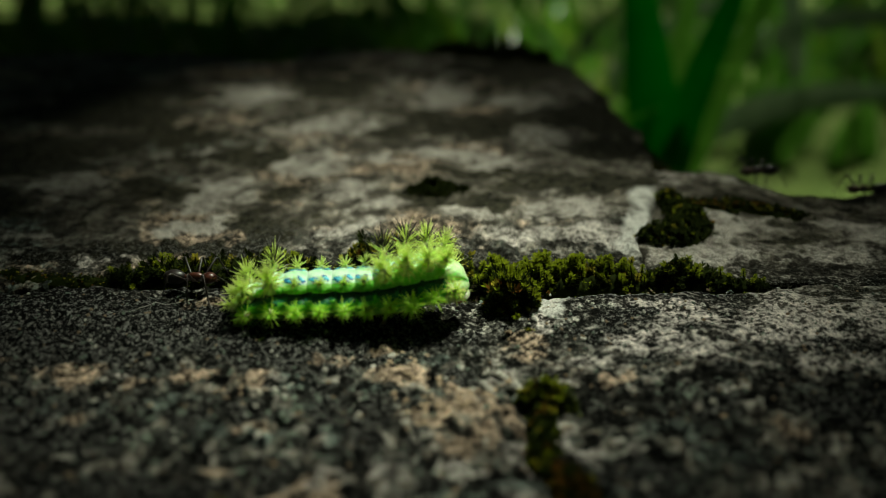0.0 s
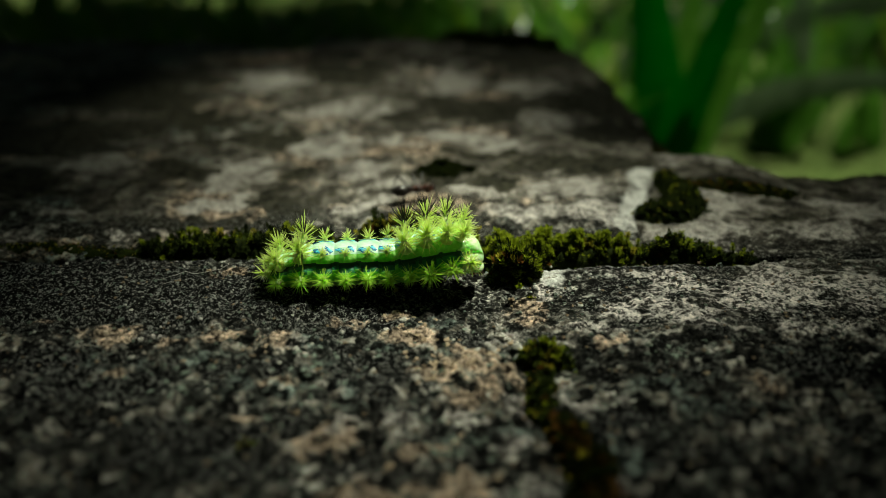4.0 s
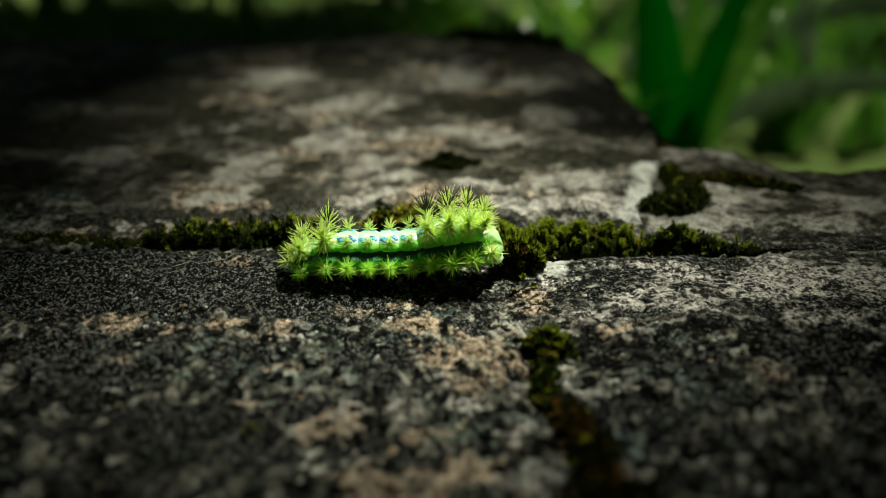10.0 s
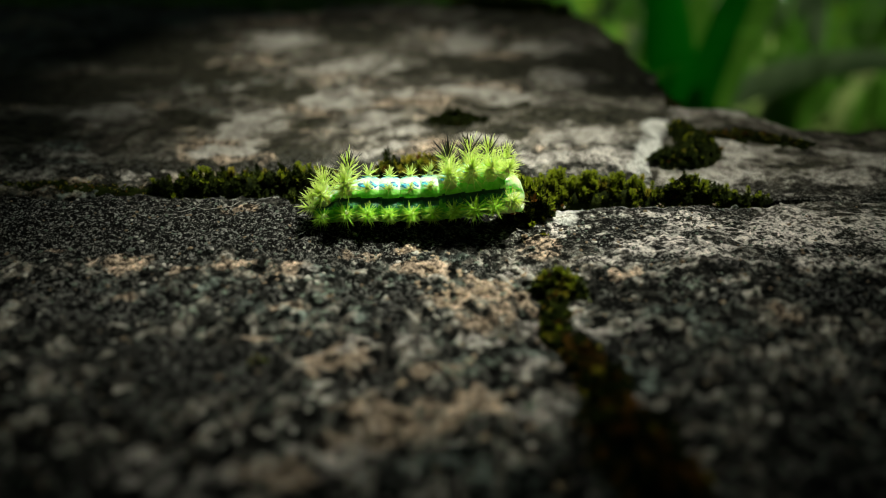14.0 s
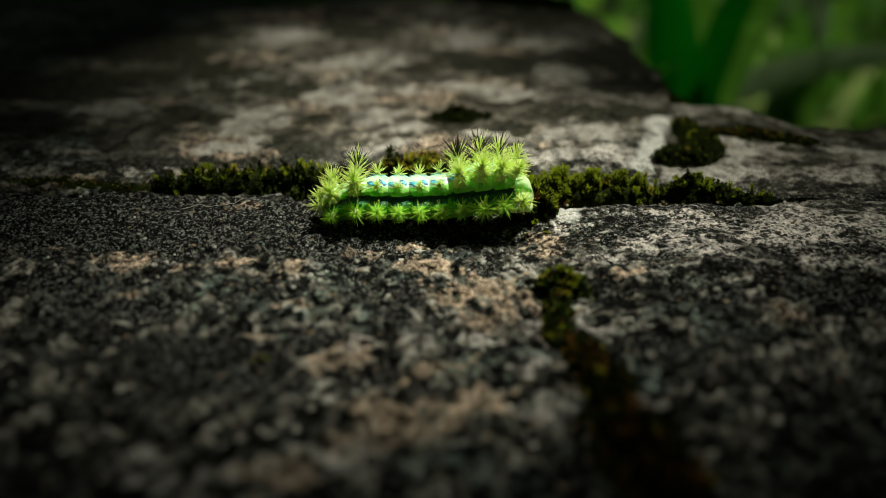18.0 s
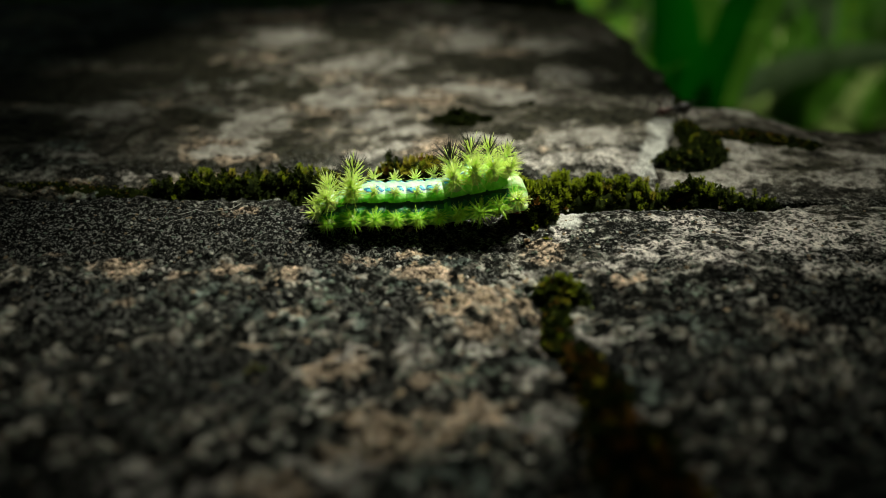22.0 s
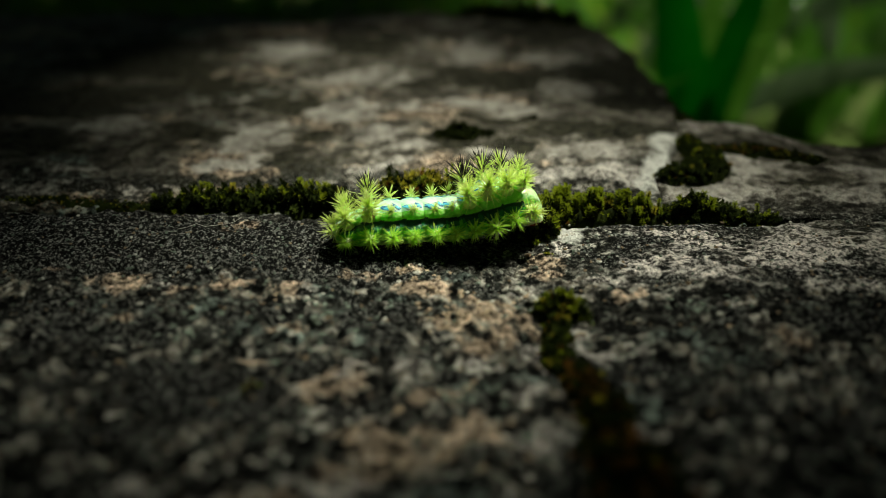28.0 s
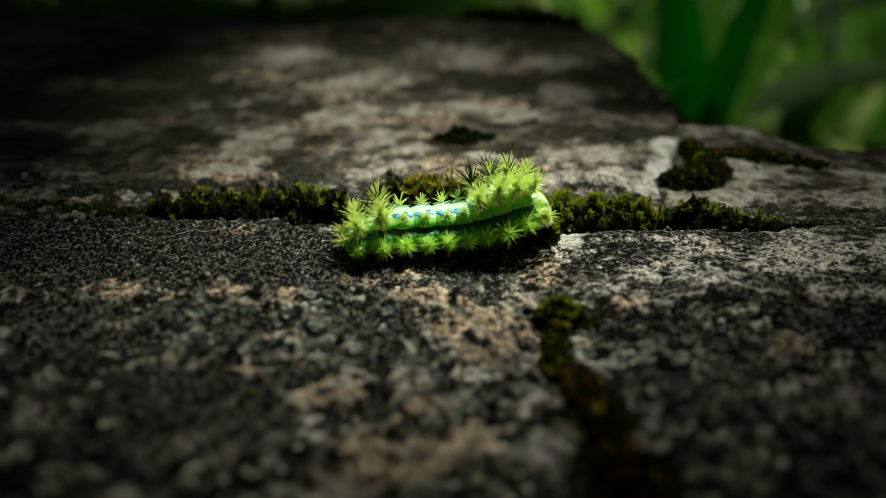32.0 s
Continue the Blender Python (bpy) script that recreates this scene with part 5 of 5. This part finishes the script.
def build_shade_hedge():
    """An unseen hedge added behind the camera and to its sides to cut the sky's fill light."""
    rng = np.random.default_rng(34)
    root = thing("hedge", "added tall dark green hedge, out of view, blocking fill light", "hedge")
    pile = Pile()
    for k in range(4200):
        a = rng.uniform(radians(150), radians(395))
        r = rng.uniform(850, 1150)
        x, y, z = r * math.cos(a), r * math.sin(a), rng.uniform(FLOOR, 1500)
        long, wide = rng.uniform(110, 170), rng.uniform(60, 90)
        v, f = blade([(0, 0, 0), (long * 0.5, 0, 8), (long, 0, -12)], wide, 0.2, 5)
        turn = np.array(Euler((rng.normal(0, 0.5), rng.normal(0, 0.5), a + math.pi / 2 + rng.normal(0, 0.5))).to_matrix())
        pile.add((v - (long / 2, 0, 0)) @ turn.T + (x, y, z), f)
    ob = pile.put("foliage", SHADE_LEAF, root)
    ob["kind"] = "stuff"
    for k in range(9):
        a = radians(150 + 30 * k)
        v, f = tube([(1000 * math.cos(a), 1000 * math.sin(a), FLOOR - 30), (1010 * math.cos(a), 1000 * math.sin(a), 500), (990 * math.cos(a), 1010 * math.sin(a), 1300)], [16, 12, 5], 7)
        mesh_object("stem", v, f, BARK, root)


# ------------------------------------------------------------------ what moves
# seconds, x of the body's middle in millimetres, heading, how far the front is raised
CRAWL = [(0.0, -8.6, 2, 0.76), (1.5, -8.3, 2, 0.72), (3.0, -8.0, 2, 0.64), (6.0, -6.7, 2, 0.60), (9.0, -5.9, 2, 0.60), (11.0, -5.1, 2, 0.60), (13.0, -4.3, 2, 0.60), (14.5, -4.0, 2, 0.52),
         (17.0, -3.5, 2, 0.44), (18.0, -3.5, 2, 0.44), (18.8, -3.7, 3, 0.64), (20.0, -3.7, 4, 0.72), (23.0, -3.85, 5, 0.80), (25.0, -3.6, 6, 0.84), (27.5, -2.3, 7, 0.92), (29.0, -1.9, 8, 0.96), (32.0, -0.8, 10, 1.04)]
# seconds, how far the middle shifts, and how far the body is drawn together
DRAWN = [(0.0, 13.0, 29.0, 32.0), (0.4, 0.4, 0.7, 0.7), (0.98, 0.95, 0.925, 0.92)]
# seconds, place on the stone in millimetres
FAR_WAY = [(0, 52.9, 44), (0.15, 43.8, 43), (0.3, 26.6, 46.1), (0.4, 18.5, 44.7), (0.5, 14.8, 47.7), (0.6, 1.8, 49.1), (0.7, -5.6, 49.8), (1.4, -75, 40), (2.4, -110, 34), (32.0, -130, 30)]
ANT_WAY = [(0.0, -26.4, 5.9), (1.0, -26.6, 5.5), (1.6, -26.6, 6.0), (1.8, -28.0, 8.2), (2.0, -30.6, 11.0), (2.2, -31.6, 15.5), (2.4, -30.1, 19.0), (2.5, -26.4, 20.4), (3.0, -15.4, 22.1), (3.5, -13.7, 21.5),
           (4.5, 12, 31), (5.5, 36.0, 31.5), (5.8, 49.1, 24.6), (6.0, 56.4, 21.0), (6.6, 88, 18), (14.0, 100, 24), (20.4, 78, 31), (21.0, 58.8, 34), (21.6, 41.5, 36), (22.1, 31.2, 35.7), (22.3, 24.3, 30.4), (22.5, 17.9, 28.2),
           (22.6, 15.0, 23.8), (22.8, 15.4, 14.9), (23.0, 19.2, 14.0), (23.2, 23.0, 14.0), (23.4, 26.9, 12.7), (23.6, 30.5, 5.3), (23.8, 37.0, -3.7)]
ANT_END = [(24.0, 35.9, -3.8), (24.1, 35.9, -3.6), (24.2, 36.0, -3.2), (24.4, 38.8, -3.5), (24.7, 58, -6), (25.2, 80, -8), (32.0, 95, -10)]
OTHER_WAY = [(0.0, 66.5, 36.2), (0.3, 65.0, 36.2), (0.5, 45.5, 45), (0.9, 47, 44), (1.3, 50, 41), (1.9, 75, 35), (32.0, 110, 28)]


def ground_at(x, y):
    return float(stone_height(np.array([x]), np.array([y]), 0.0)[0]) - (0.3 if x > joint_left(np.array([y]))[0] and y > 8 else 0.0)


def ant_rows(way, facing, turns):
    rows, swings, turn = [], [], facing
    for k, (t, x, y) in enumerate(way):
        nx, ny = way[min(k + 1, len(way) - 1)][1:]
        px, py = way[max(k - 1, 0)][1:]
        want = math.degrees(math.atan2(ny - y + 0.3 * (y - py), nx - x + 0.3 * (x - px))) if (nx, ny) != (x, y) else turn
        want = turns.get(t, want)
        change = (want - turn + 180) % 360 - 180
        turn += max(-80, min(80, change))
        rows.append((t, pose(x * MM, y * MM, (ground_at(x, y) + 0.1) * MM, 0, 0, turn)))
    return rows


def motions():
    root, segments = caterpillar
    rows = [(t, pose((x + 0.85 + float(np.interp(t, *DRAWN[:2]))) * MM, 0.9 * MM, (ground_at(x, 0.9) + 0.1) * MM, 0, 0, head)) for t, x, head, _ in CRAWL]
    walk(root, rows)
    times = sorted({c[0] for c in CRAWL} | {float(k) for k in range(33)})
    for i, seg in enumerate(segments):
        rows = []
        for t in times:
            lift = float(np.interp(t, [c[0] for c in CRAWL], [c[3] for c in CRAWL]))
            pitch = PITCH * float(np.interp(t, DRAWN[0], DRAWN[2]))
            u = max(0.0, (i - 4.2) / (SEGMENTS - 5.2))
            rise = 2.4 * lift * u**1.7
            nose = math.degrees(math.atan(2.4 * lift * 1.7 * u**0.7 / (PITCH * (SEGMENTS - 5.2))))
            wave = 0.10 * math.sin(2 * math.pi * (t / 4.0 - i / 5.0))
            if i == SEGMENTS - 1:
                rise, nose = rise * 0.65, nose - 8
            x = (i - (SEGMENTS - 1) / 2) * pitch - (0.75 if i == SEGMENTS - 1 else 0.0) - 0.16 * rise * u + 0.5 * wave
            rows.append((t, pose(x * MM, 0, (rise + max(0.0, wave)) * MM, 0, -nose, 0)))
        walk(seg, rows)
    turns = {0.0: -6, 1.0: -4, 1.6: -6, 1.8: 2, 2.0: 6, 2.2: 10, 2.4: 8, 23.8: -45, 24.0: -78, 24.1: -90, 24.2: -96, 24.4: -45}
    for (ant, legs), way, facing, seen, busy in ((ants[0], ANT_WAY + ANT_END, 0, turns, [(1.6, 6.6), (20.4, 25.2)]), (ants[1], OTHER_WAY, 180, {}, [(0.0, 2.0)]), (ants[2], FAR_WAY, 180, {}, [(0.0, 2.4)])):
        walk(ant, ant_rows(way, facing, seen))
        for leg, x, side, phase in legs:
            rows = [(0.0, pose(x * MM, side * 0.35 * MM * ANT_SIZE, 1.65 * MM * ANT_SIZE))] if busy[0][0] > 0 else []
            for a, b in busy:
                for k in range(int(round((b - a) * 10)) + 1):
                    swing = 14 * math.sin(math.pi * (k + phase) * 0.5 + 0.4)
                    rows.append((round(a + k / 10, 2), pose(x * MM, side * 0.35 * MM * ANT_SIZE, 1.65 * MM * ANT_SIZE, 0, 0, swing * side)))
            rows.append((32.0, pose(x * MM, side * 0.35 * MM * ANT_SIZE, 1.65 * MM * ANT_SIZE)))
            walk(leg, rows)


build_ground()
build_stones()
joint_soil()
build_grass()
build_shade_shrub()
build_shade_hedge()
build_moss()
build_grit()
caterpillar = build_caterpillar()
ants = [build_ant("dark reddish ant hurrying over the stones"), build_ant("dark ant at the rim of the grey stone"), build_ant("dark ant running across the tan stone")]
motions()
